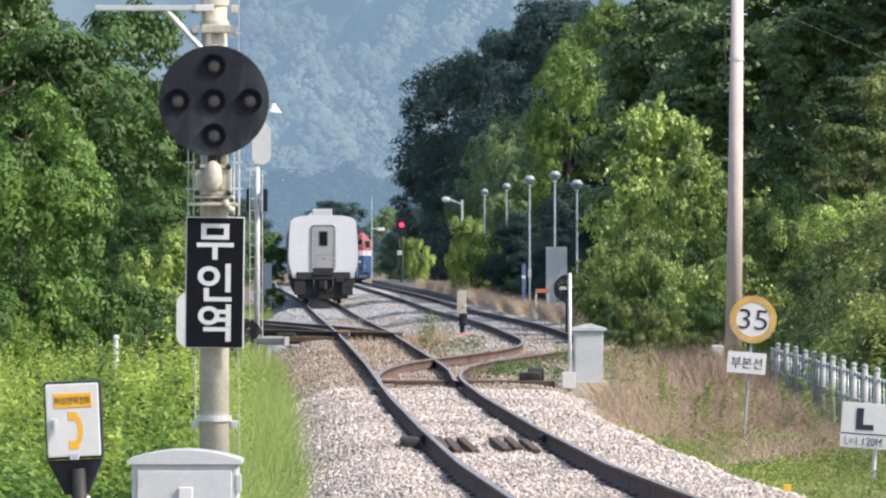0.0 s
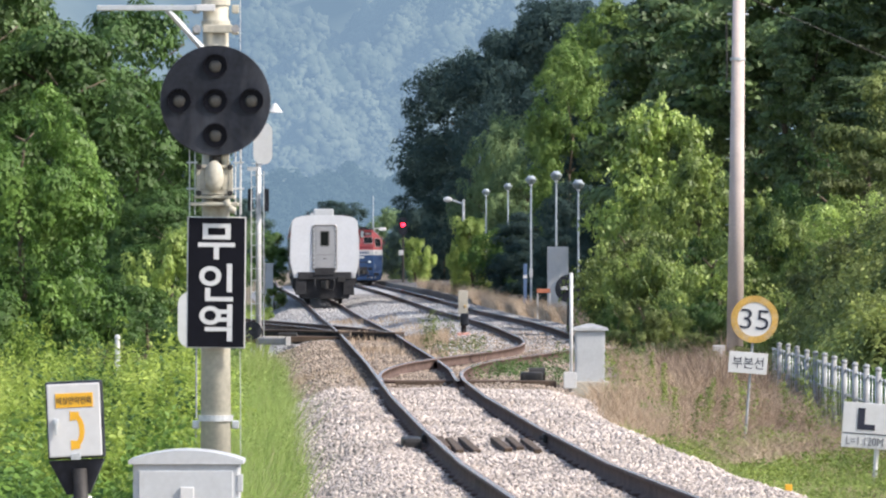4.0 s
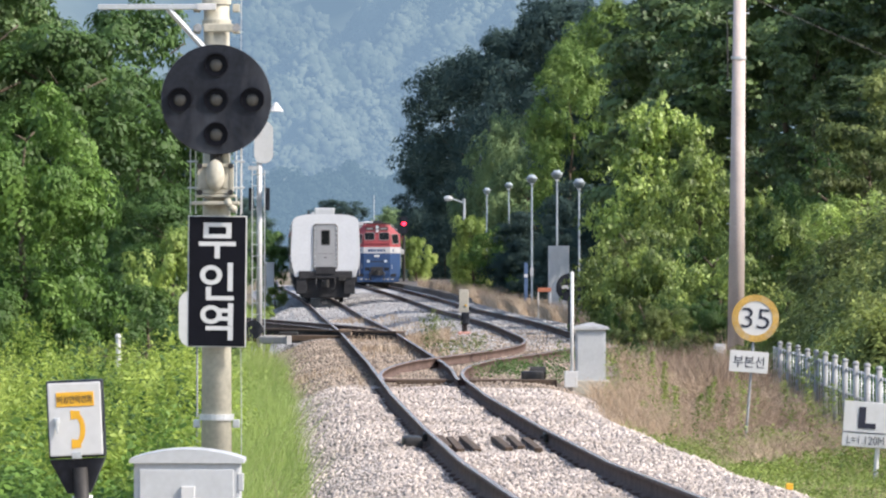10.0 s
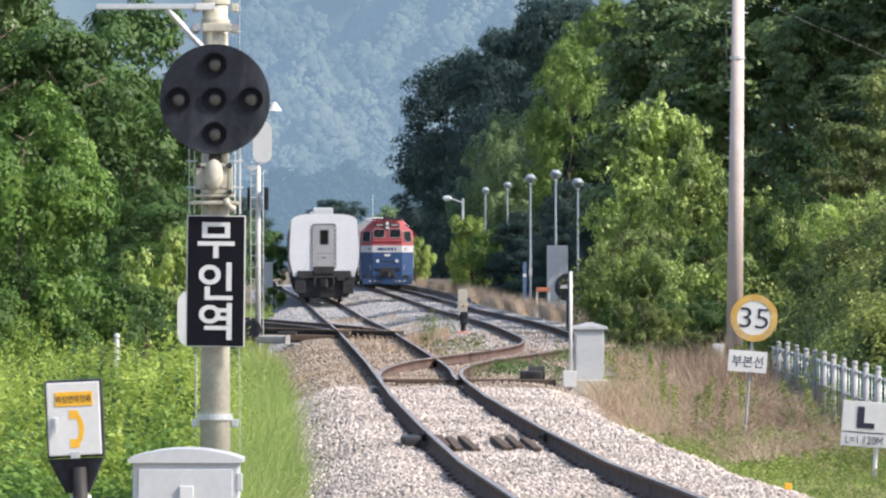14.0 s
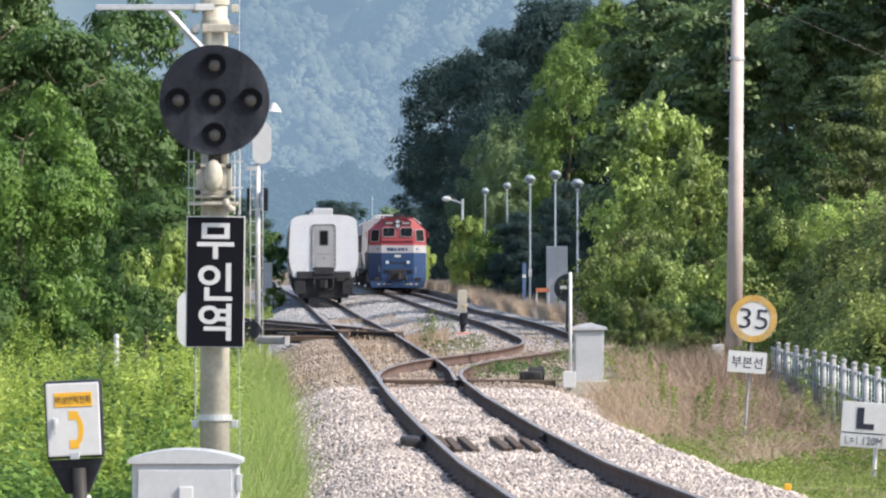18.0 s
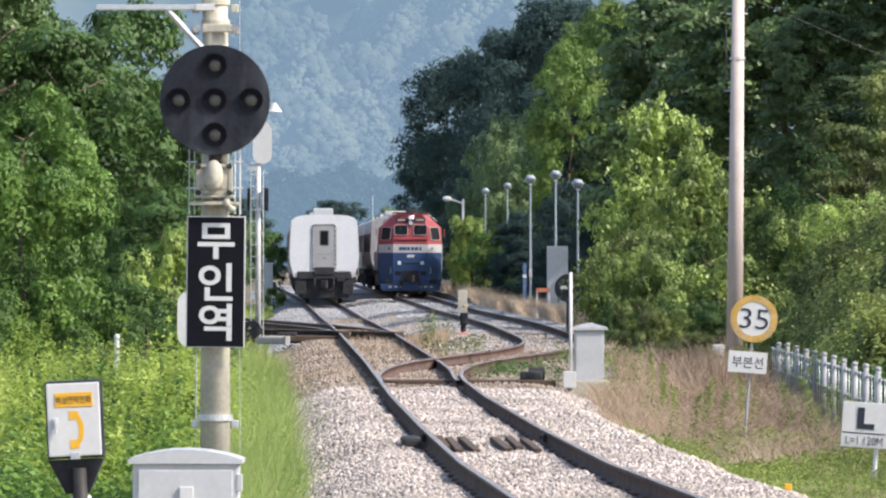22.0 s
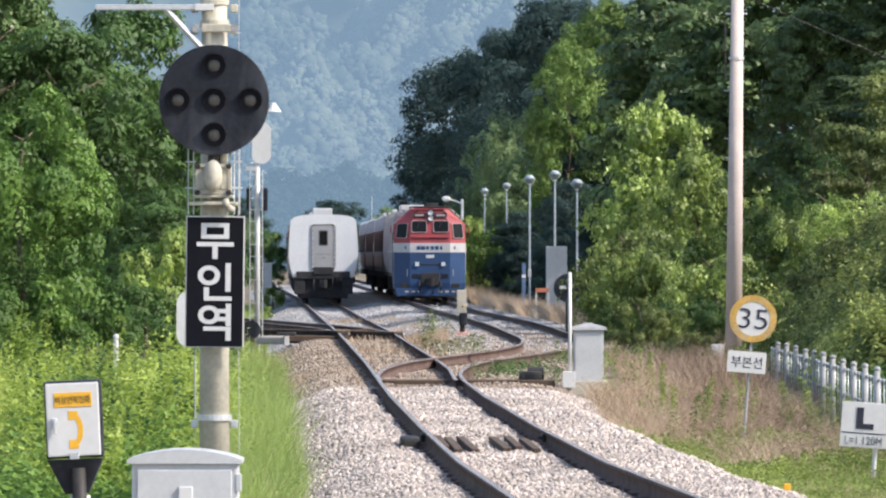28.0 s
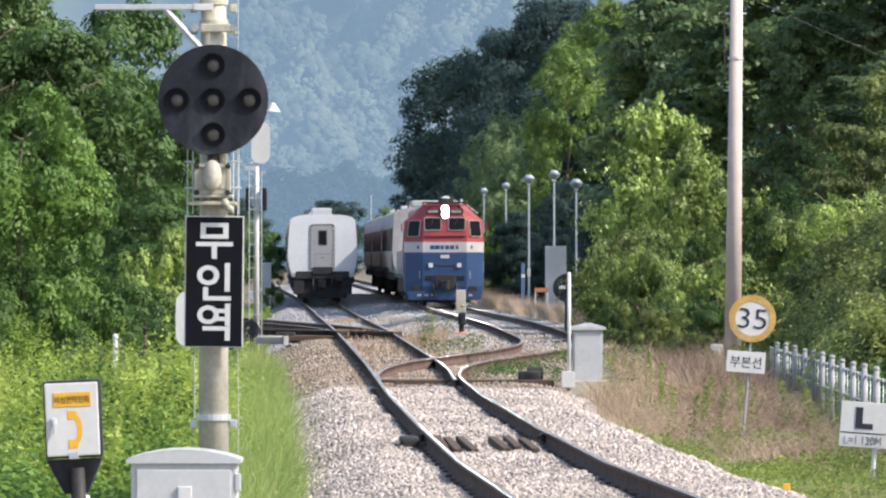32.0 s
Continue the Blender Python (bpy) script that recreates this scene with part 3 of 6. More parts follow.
TREE_WORDS = {
    "broad": ("tall broadleaf tree with a dense dark green crown", "tree", "trees on the bank"),
    "broad_b": ("tall dark broadleaf tree leaning over the line", "tree", "trees on the bank"),
    "green": ("leafy mid green tree beside the line", "tree", "trees beside the signal"),
    "green_dark": ("tall dark green tree rising behind the weeds", "tree", "trees beside the signal"),
    "bright": ("young bright green tree lit by the sun", "tree", "trees beside the signal"),
    "plume": ("tall slender tree with pale yellow-green foliage", "tree", "trees on the bank"),
    "far": ("large dark tree, leaves tinted for haze, in the wood behind the platform", "tree", "wood behind the platform"),
    "far_b": ("rounded dark tree, leaves tinted for haze, in the wood behind the platform", "tree", "wood behind the platform"),
    "hazy": ("broad green tree, leaves tinted for haze, behind the platform lamps", "tree", "wood behind the platform"),
    "misty": ("blue-grey tree on the valley floor, haze added as glow", "tree", "trees at the foot of the mountain"),
    "vine": ("bush overgrown with green climbing vines on the bank", "bush", "bushes on the bank"),
    "mound": ("mound of bright creeper leaves smothering a bush", "bush", "bushes on the bank"),
    "shrub_dark": ("dark green shrub, leaves darkened to stand for shade", "shrub", "shrubs"),
    "shrub": ("dense green shrub growing beside the track", "shrub", "shrubs"),
    "shrub_light": ("sunlit yellow-green shrub growing beside the track", "shrub", "shrubs"),
    "shrub_olive": ("olive brown shrub with drying leaves", "shrub", "shrubs"),
}


def plant(kind, x, y, height, spin, wide=1.0, sink=0.15):
    """A tree or shrub of a kind, grown to a height, standing on the ground."""
    trunk, crown, h0 = KINDS[kind]
    label, cat, group = TREE_WORDS[kind]
    s = height / h0
    ob = thing("tree" if cat == "tree" else cat, pose(x, y, float(ground_z(x, y)) - sink, 0, 0, spin) @ Matrix.Diagonal((s * wide, s * wide, s, 1)),
               label, cat, group)
    for nm, me in (("trunk", trunk), ("crown", crown)):
        p = new(nm, me)
        p.parent = ob
    return ob


PLANTS = [
    # on the left, behind the weeds
    ("bright", -8.2, 107, 6.6, 10, 0.72), ("bright", -9.4, 111, 6.2, 120, 0.8), ("green_dark", -6.3, 125, 4.2, 40, 0.95), ("green_dark", -9.2, 134, 8.6, 40, 0.85), ("green_dark", -8.5, 150, 9.9, 200, 0.72),
    ("green_dark", -11.4, 136, 10.2, 75, 1.0), ("broad_b", -13.2, 156, 11.5, 10, 0.8), ("green_dark", -8.3, 172, 6.6, 310, 0.8),
    ("green_dark", -6.9, 130, 4.6, 150, 0.75), ("shrub", -6.7, 114, 2.6, 20, 0.85), ("shrub_light", -8.2, 100, 1.3, 60, 1.0), ("shrub_light", -7.4, 94, 1.1, 90, 0.9),
    ("shrub_dark", -7.3, 120, 2.9, 210, 0.8), ("shrub_light", -4.7, 103, 1.5, 140, 0.6), ("shrub", -7.6, 112, 2.2, 240, 0.9), ("shrub_olive", -6.4, 103, 1.5, 10, 0.8),
    ("hazy", -10.8, 236, 6, 33, 0.9), ("green", -13.5, 262, 7, 133, 1.0), ("green", -16, 300, 8.0, 233, 1.1), ("shrub", -9.9, 215, 2.2, 11, 1.0), ("shrub_light", -8.3, 268, 1.2, 61, 0.9), ("shrub_light", -7.6, 236, 0.8, 161, 0.7), ("green", -9.6, 292, 4.4, 15, 0.8),
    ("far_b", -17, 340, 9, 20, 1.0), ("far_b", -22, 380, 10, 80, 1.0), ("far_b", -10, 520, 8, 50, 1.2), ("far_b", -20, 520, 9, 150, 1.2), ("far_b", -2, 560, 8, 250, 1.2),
    ("shrub", -9.0, 108, 2.9, 15, 0.9), ("shrub", -7.2, 108, 2.0, 75, 0.9), ("shrub_dark", -6.0, 110, 2.2, 135, 0.8), ("shrub_dark", -5.3, 114, 2.4, 195, 0.75),
    ("shrub_light", -8.2, 96, 1.1, 255, 1.0), ("shrub", -6.7, 99, 1.1, 315, 0.9), ("shrub", -9.0, 104, 2.6, 35, 0.9), ("shrub_dark", -8.4, 109, 3.2, 185, 0.9), ("shrub", -7.8, 106, 1.9, 85, 0.8), ("green", -9.4, 200, 4.6, 95, 0.8),
    ("shrub_dark", -6.1, 116, 2.3, 15, 0.75), ("shrub_dark", -8.9, 116, 2.6, 75, 0.8), ("shrub_dark", -6.6, 123, 2.9, 135, 0.8), ("shrub_dark", -7.5, 118, 2.0, 195, 0.8),
    ("shrub_light", -5.9, 117, 3.5, 255, 0.55), ("shrub_dark", -7.9, 126, 2.9, 315, 0.9),
    # the bank on the right
    ("broad", 11.0, 177, 10.8, 0, 1.15), ("broad_b", 9.0, 204, 13.2, 70, 0.95), ("broad", 15.0, 176, 10.6, 140, 1.2), ("broad_b", 14.2, 164, 8.6, 250, 1.0),
    ("broad", 18.0, 197, 13.0, 30, 1.2), ("broad_b", 11.2, 166, 7.4, 310, 0.8), ("plume", 5.6, 246, 12.4, 20, 0.72), ("plume", 6.8, 250, 13.6, 190, 0.8),
    ("plume", 8.0, 254, 14.2, 80, 0.9), ("broad_b", 8.6, 186, 9.8, 200, 0.8), ("broad", 13.0, 226, 11.5, 90, 1.3), ("broad_b", 17.0, 215, 14.0, 330, 1.2), ("far_b", 9.0, 250, 11.0, 15, 1.0), ("far_b", 4.9, 224, 4.3, 40, 0.9), ("far_b", 6.5, 219, 4.8, 110, 0.9), ("far_b", 5.9, 243, 6.4, 75, 0.9), ("far_b", 5.7, 206, 4.6, 170, 0.8),
    ("broad", 12.9, 150, 3.6, 60, 1.3), ("broad_b", 11.8, 157, 3.8, 260, 1.3), ("shrub_olive", 11.9, 140, 3.4, 20, 0.9), ("shrub_dark", 10.4, 147, 3.0, 320, 1.0),
    ("vine", 5.9, 156, 7.0, 0, 0.62), ("vine", 7.0, 153, 5.6, 120, 0.6), ("vine", 5.7, 168, 4.4, 220, 0.55), ("shrub_dark", 5.4, 152, 3.4, 80, 0.6),
    ("mound", 4.7, 136, 2.6, 300, 0.55), ("mound", 4.9, 146, 3.6, 30, 0.55), ("shrub_olive", 5.0, 139, 3.0, 80, 0.5), ("shrub_dark", 5.9, 141, 3.4, 170, 0.7), ("mound", 5.3, 136, 2.9, 200, 0.5),
    ("shrub_dark", 5.1, 130, 1.5, 260, 0.6), ("mound", 6.6, 133, 3.0, 10, 0.65), ("shrub_dark", 4.2, 133, 1.3, 45, 0.55), ("vine", 7.9, 139, 3.9, 45, 0.62),
    ("mound", 8.9, 134, 2.9, 145, 0.55), ("shrub_dark", 9.6, 138, 3.0, 60, 0.8), ("shrub_dark", 5.9, 129, 1.8, 245, 0.7), ("mound", 5.2, 125, 1.5, 15, 0.45), ("shrub_olive", 4.5, 125, 1.5, 45, 0.7), ("mound", 7.5, 121, 1.8, 95, 0.55),
    ("shrub_olive", 9.0, 122, 1.9, 5, 0.9), ("mound", 9.7, 128, 2.1, 65, 0.8), ("shrub_light", 8.3, 110, 1.1, 125, 0.8), ("shrub_olive", 10.4, 134, 2.4, 185, 0.9),
    ("shrub_dark", 9.3, 114, 1.2, 215, 0.9), ("shrub_olive", 5.2, 116, 1.1, 245, 0.9), ("shrub_olive", 5.9, 113, 0.9, 305, 0.9),
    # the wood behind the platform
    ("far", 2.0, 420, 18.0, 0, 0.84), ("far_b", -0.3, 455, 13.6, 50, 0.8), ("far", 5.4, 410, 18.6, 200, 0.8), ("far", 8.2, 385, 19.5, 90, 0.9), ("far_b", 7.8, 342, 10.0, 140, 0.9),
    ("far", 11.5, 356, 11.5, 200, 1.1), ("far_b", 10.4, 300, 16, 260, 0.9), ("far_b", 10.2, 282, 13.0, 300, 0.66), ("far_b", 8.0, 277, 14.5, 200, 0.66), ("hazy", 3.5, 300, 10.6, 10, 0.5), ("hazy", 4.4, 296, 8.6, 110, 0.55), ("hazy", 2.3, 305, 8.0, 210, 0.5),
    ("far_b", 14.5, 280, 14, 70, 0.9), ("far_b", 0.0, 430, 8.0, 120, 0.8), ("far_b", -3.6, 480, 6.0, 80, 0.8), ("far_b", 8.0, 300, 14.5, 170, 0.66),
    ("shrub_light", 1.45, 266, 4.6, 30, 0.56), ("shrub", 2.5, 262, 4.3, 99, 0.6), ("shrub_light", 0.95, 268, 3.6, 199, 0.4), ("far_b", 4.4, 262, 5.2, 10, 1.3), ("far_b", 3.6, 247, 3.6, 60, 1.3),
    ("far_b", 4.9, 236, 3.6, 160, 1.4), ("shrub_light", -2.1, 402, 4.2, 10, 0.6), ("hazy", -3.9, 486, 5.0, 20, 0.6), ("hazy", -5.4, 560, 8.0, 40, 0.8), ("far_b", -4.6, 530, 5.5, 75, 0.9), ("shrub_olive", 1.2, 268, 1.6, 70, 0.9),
]
for k, x, y, h, spin, wide in PLANTS:
    plant(k, x, y, h, spin, wide)
# trees on the valley floor with haze in their glow, the farther the taller
_far = random.Random(31)
for i in range(34):
    y = 880 + 520 * (i / 33) ** 1.2
    plant("misty", y * _far.uniform(-0.040, 0.006), y, 6 + 16 * (i / 33) * _far.uniform(0.7, 1.2) + _far.uniform(0, 4), _far.uniform(0, 360), _far.uniform(0.7, 1.2))


def build_hill():
    """A wooded mountainside across the valley: a rising slope covered with rounded tree crowns."""
    rng = np.random.default_rng(5)
    t = (1 + 5 ** 0.5) / 2
    ico = np.array([(-1, t, 0), (1, t, 0), (-1, -t, 0), (1, -t, 0), (0, -1, t), (0, 1, t), (0, -1, -t), (0, 1, -t), (t, 0, -1), (t, 0, 1), (-t, 0, -1), (-t, 0, 1)])
    ico = ico / np.linalg.norm(ico[0])
    tri = np.array([(0, 11, 5), (0, 5, 1), (0, 1, 7), (0, 7, 10), (0, 10, 11), (1, 5, 9), (5, 11, 4), (11, 10, 2), (10, 7, 6), (7, 1, 8),
                    (3, 9, 4), (3, 4, 2), (3, 2, 6), (3, 6, 8), (3, 8, 9), (4, 9, 5), (2, 4, 11), (6, 2, 10), (8, 6, 7), (9, 8, 1)])

    def height(x, y):
        s = np.clip((y - 1480) / 1300, 0, 1.6)
        ridge = 0.16 * np.sin(x / 60 + 1 + y / 400) + 0.10 * np.sin(x / 27 + y / 110) + 0.06 * np.sin(x / 13 - y / 70)
        lump = 3.2 * np.sin(x / 7 + y / 21 + np.sin(y / 37)) * np.sin(y / 29 + x / 31) + 2.2 * np.sin(x / 4.3 - y / 26 + 1)
        return 250 * s * (1 + ridge) + (5 * np.sin(x / 19) + lump * 2) * np.clip(s * 5, 0, 1)
    n = 27000
    y = rng.uniform(1450, 2120, n)
    x = rng.uniform(-0.041, 0.013, n) * y
    patch = 0.5 + 0.5 * np.sin(x / 11 + y / 47) * np.sin(x / 17 - y / 33)
    r = (0.6 + (0.9 + 2.0 * patch) * rng.random(n) ** 2.0) * (y / 2100)
    c = np.stack([x, y, height(x, y) + r * 0.3], -1)
    jit = 1 + 0.30 * rng.normal(size=(n, 12, 1))
    co = (c[:, None] + ico[None] * jit * r[:, None, None] * np.stack([np.ones(n), np.ones(n), rng.uniform(0.6, 1.5, n)], -1)[:, None]).reshape(-1, 3)
    f = (np.arange(n)[:, None, None] * 12 + tri[None]).reshape(-1, 3)
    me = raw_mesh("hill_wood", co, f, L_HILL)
    me.polygons.foreach_set("use_smooth", np.ones(len(f), dtype=bool))
    wood = new("backdrop_wood", me)
    tagged(wood, "blue-green wood covering the mountainside, haze added as glow", "forest", kind="stuff")
    xs, ys = np.linspace(-900, 900, 60), np.linspace(1440, 3900, 60)
    gx, gy = np.meshgrid(xs, ys)
    co = np.stack([gx, gy, height(gx, gy) - 13], -1).reshape(-1, 3)
    i = (np.arange(59)[:, None] * 60 + np.arange(59)[None]).ravel()
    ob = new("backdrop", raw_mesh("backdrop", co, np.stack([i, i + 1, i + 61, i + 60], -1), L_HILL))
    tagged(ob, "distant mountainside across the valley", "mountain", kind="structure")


build_hill()


# ---- trains ----
def coach_section(w=1.56, floor=1.38, eave=3.2, top=3.98):
    """Coach outline, from the lower left round the roof to the lower right (x, z)."""
    pts = [(-w + 0.20, floor - 0.22), (-w + 0.07, floor + 0.25), (-w, floor + 0.7), (-w + 0.05, eave)]
    for a in (160, 140, 120, 105, 90, 75, 60, 40, 20):
        pts.append(((w - 0.05) * math.copysign(abs(math.cos(radians(a))) ** 0.5, math.cos(radians(a))), eave + 0.36 + (top - eave - 0.36) * math.sin(radians(a)) ** 0.8))
    pts += [(w - 0.05, eave), (w, floor + 0.7), (w - 0.07, floor + 0.25), (w - 0.20, floor - 0.22)]
    return pts


def loft(sections, bm=None, caps=True):
    """Skins closed outlines given as lists of points."""
    bm = bm or bmesh.new()
    rings = [[bm.verts.new(p) for p in s] for s in sections]
    n = len(rings[0])
    for a, b in zip(rings, rings[1:]):
        for i in range(n):
            j = (i + 1) % n
            bm.faces.new((a[i], a[j], b[j], b[i]))
    if caps:
        bm.faces.new(rings[0])
        bm.faces.new(rings[-1][::-1])
    return bm


COACH_LEN = 22.6


def wheelset():
    bm = rod((-0.75, 0, 0), (0.75, 0, 0), 0.08, seg=10)
    for s in (-1, 1):
        rod((s * 0.70, 0, 0), (s * 0.82, 0, 0), 0.43, 0.43, 24, bm)
        rod((s * 0.66, 0, 0), (s * 0.70, 0, 0), 0.46, 0.46, 24, bm)
        box((0.02, 0.5, 0.06), (s * 0.825, 0, 0), bm=bm)
    return bm


WHEEL_R = 0.43
WHEELSETS = []


def bogie(parent, y, axles, name="bogie"):
    bm = bmesh.new()
    span = 1.0 * (axles - 1)
    for s in (-1, 1):
        box((0.14, span * 2 + 1.0, 0.24), (s * 1.05, 0, 0.62), 0.03, bm)
        for a in range(axles):
            box((0.2, 0.34, 0.36), (s * 1.05, (a - (axles - 1) / 2) * 2.0, 0.45), 0.03, bm)
            rod((s * 1.05, (a - (axles - 1) / 2) * 2.0 + 0.42, 0.5), (s * 1.05, (a - (axles - 1) / 2) * 2.0 + 0.42, 0.95), 0.1, seg=10, bm=bm)
    box((2.2, 0.5, 0.22), (0, 0, 0.66), 0.03, bm)
    part(name, bm, M_UNDER, parent, at=pose(0, y, 0))
    for a in range(axles):
        w = part("wheelset", wheelset(), M_STEEL_DARK, parent, at=pose(0, y + (a - (axles - 1) / 2) * 2.0, WHEEL_R))
        WHEELSETS.append(w)


def coach(m, label, side_mat, stripe):
    """A passenger coach, its near end at y = 0, its body running back along +y."""
    ob = thing("passenger_coach", m, label, "train coach", "train coaches")
    sec = coach_section()
    part("body", loft([[(x, yy, z) for x, z in sec] for yy in (0.03, COACH_LEN - 0.03)]), side_mat, ob, smooth=False)
    # the end wall stands proud of the body shell
    end = part("end_wall", slab(coach_section(1.575, 1.40, 3.2, 4.01), 0.06), M_COACH if stripe else side_mat, ob, "painted steel end wall", at=pose(0, -0.03, 0))
    part("end_wall", slab(coach_section(1.575, 1.40, 3.2, 4.01), 0.06), M_COACH, ob, "white painted steel end wall", at=pose(0, COACH_LEN - 0.03, 0))
    for yy, face in ((-0.03, 0), (COACH_LEN + 0.03, 180)):
        g = part("gangway_frame", loft([[(x, 0, z) for x, z in round_rect(1.14, 2.12, 0.16, cz=2.54)], [(x, -0.03, z) for x, z in round_rect(1.10, 2.06, 0.14, cz=2.54)]]),
                 M_DOOR, ob, "grey ribbed gangway frame", at=pose(0, yy, 0, 0, 0, face))
        rim = part("rubber_rim", frame_bar(round_rect(1.10, 2.06, 0.14, cz=2.54), 0.05, 0.04), M_RUBBER, g, at=pose(0, -0.055, 0))
        for i in range(9):
            for s in (-1, 1):
                part("gangway_clip", box((0.045, 0.02, 0.09), (s * 0.49, -0.05, 1.65 + i * 0.215), 0.006), M_GALV, g)
        part("gangway_sill", box((0.86, 0.06, 0.10), (0, -0.06, 1.58), 0.01), M_STEEL_DARK, g)
        d = part("end_door", slab(round_rect(0.74, 1.84, 0.05, 3, cz=2.56), 0.05), M_DOOR, ob, "dull stainless end door", at=pose(0, yy, 0, 0, 0, face) @ pose(0, -0.05, 0))
        part("door_seam", box((0.66, 0.006, 0.02), (0, -0.003, 2.22)), M_RUBBER, d)
        part("door_window", slab(round_rect(0.44, 0.72, 0.08, cz=2.95), 0.02), M_RUBBER, d, at=pose(0, -0.01, 0))
        part("pane", slab(round_rect(0.34, 0.62, 0.06, cz=2.95), 0.02), M_GLASS, d, at=pose(0, -0.016, 0))
        part("door_handle", box((0.16, 0.03, 0.03), (-0.0, -0.02, 2.05), 0.008), M_STEEL_DARK, d)
    # underframe, coupler and hoses below the near end
    under = part("underframe", box((2.9, COACH_LEN - 1.0, 0.3), (0, COACH_LEN / 2, 1.05), 0.03), M_UNDER, ob)
    part("headstock", box((2.42, 0.3, 0.34), (0, 0.02, 1.27), 0.03), M_UNDER, ob)
    for s in (-1, 1):
        part("end_step", box((0.5, 0.34, 0.75), (s * 1.08, 0.1, 0.78), 0.03), M_UNDER, ob)
        part("grab_rail", rod((s * 1.38, -0.10, 1.2), (s * 1.38, -0.10, 1.55), 0.02, seg=8), M_GALV, ob)
        part("brake_hose", hose([(s * 0.42, -0.1, 1.1), (s * 0.44, -0.28, 0.85), (s * 0.36, -0.32, 0.6), (s * 0.22, -0.3, 0.62)], 0.035), M_UNDER, ob)
    # solid block closing the gaps; the shade among the gear is its black
    part("end_gear_block", box((2.2, 1.2, 0.95), (0, 0.7, 0.70), 0.06), M_UNDER, ob, "black block for grimy running gear and the shade below the end")
    part("coupler", box((0.34, 0.6, 0.34), (0, -0.28, 0.88), 0.06), M_STEEL_DARK, ob)
    part("coupler_knuckle", rod((0.06, -0.6, 0.7), (0.06, -0.6, 1.06), 0.11, seg=12), M_STEEL_DARK, ob)
    part("buffer_plate", box((0.9, 0.12, 0.3), (0, -0.12, 1.45), 0.02), M_UNDER, ob)
    part("cable_box", box((0.34, 0.16, 0.26), (0.75, -0.1, 1.12), 0.02), M_STEEL_DARK, ob)
    for yy in (3.2, COACH_LEN - 3.2):
        bogie(ob, yy, 2)
    for s in (-1, 1):
        for i in range(10):
            y = 2.6 + i * 1.93
            part("window", box((0.03, 1.45, 0.95), (s * 1.55, y, 2.62), 0.012), M_GLASS if stripe else M_BLACKPLATE, ob, "dark tinted side window")
        if not stripe:
            part("window_band", box((0.02, COACH_LEN - 1.2, 1.02), (s * 1.545, COACH_LEN / 2, 2.62), 0.004), M_BLACKPLATE, ob, "dark band along the windows")
            part("lower_panel", box((0.02, COACH_LEN - 0.6, 0.62), (s * 1.53, COACH_LEN / 2, 1.74), 0.004), M_BEIGE, ob, "grimy beige lower panel")
        if stripe:
            part("stripe", box((0.02, COACH_LEN - 0.4, 0.35), (s * 1.545, COACH_LEN / 2, 3.12), 0.004), stripe, ob)
        part("side_door", box((0.03, 0.85, 1.95), (s * 1.55, 0.95, 2.2), 0.012), M_DOOR if stripe else M_STEEL_DARK, ob)
    part("roof_unit", box((0.92, 2.4, 0.42), (0.0, 6.2, 4.13), 0.06), M_GREY, ob, "boxy grey roof ventilator")
    part("roof_aerial", rod((-0.75, 4.5, 3.8), (-0.75, 4.5, 4.2), 0.04, seg=8), M_STEEL_DARK, ob)
    return ob


def hose(points, r):
    bm = bmesh.new()
    for a, b in zip(points, points[1:]):
        rod(a, b, r, seg=8, bm=bm)
    return bm


def frame_bar(outline, width, depth):
    """A frame that follows a closed outline (x, z): the outline and one drawn in by width."""
    cx = sum(p[0] for p in outline) / len(outline)
    cz = sum(p[1] for p in outline) / len(outline)
    hx, hz = max(p[0] for p in outline) - cx, max(p[1] for p in outline) - cz
    inner = [(cx + (x - cx) * (hx - width) / hx, cz + (z - cz) * (hz - width) / hz) for x, z in outline]
    bm = bmesh.new()
    rows = [[bm.verts.new((x, y, z)) for x, z in o] for o, y in ((outline, 0), (inner, 0), (inner, depth), (outline, depth))]
    n = len(outline)
    for k in range(4):
        a, b = rows[k], rows[(k + 1) % 4]
        for i in range(n):
            j = (i + 1) % n
            bm.faces.new((a[i], a[j], b[j], b[i]))
    return bm


for i in range(3):
    y0 = 247.5 + i * 23.5
    coach(pose(float(main_x(247.5)) - 0.0306 * (y0 - 247.5), y0, float(rail_z(y0)) + 0.05, 0, 0, 1.75), "parked passenger coach with white end wall and grey gangway door", M_COACH_SIDE, M_MAROON)


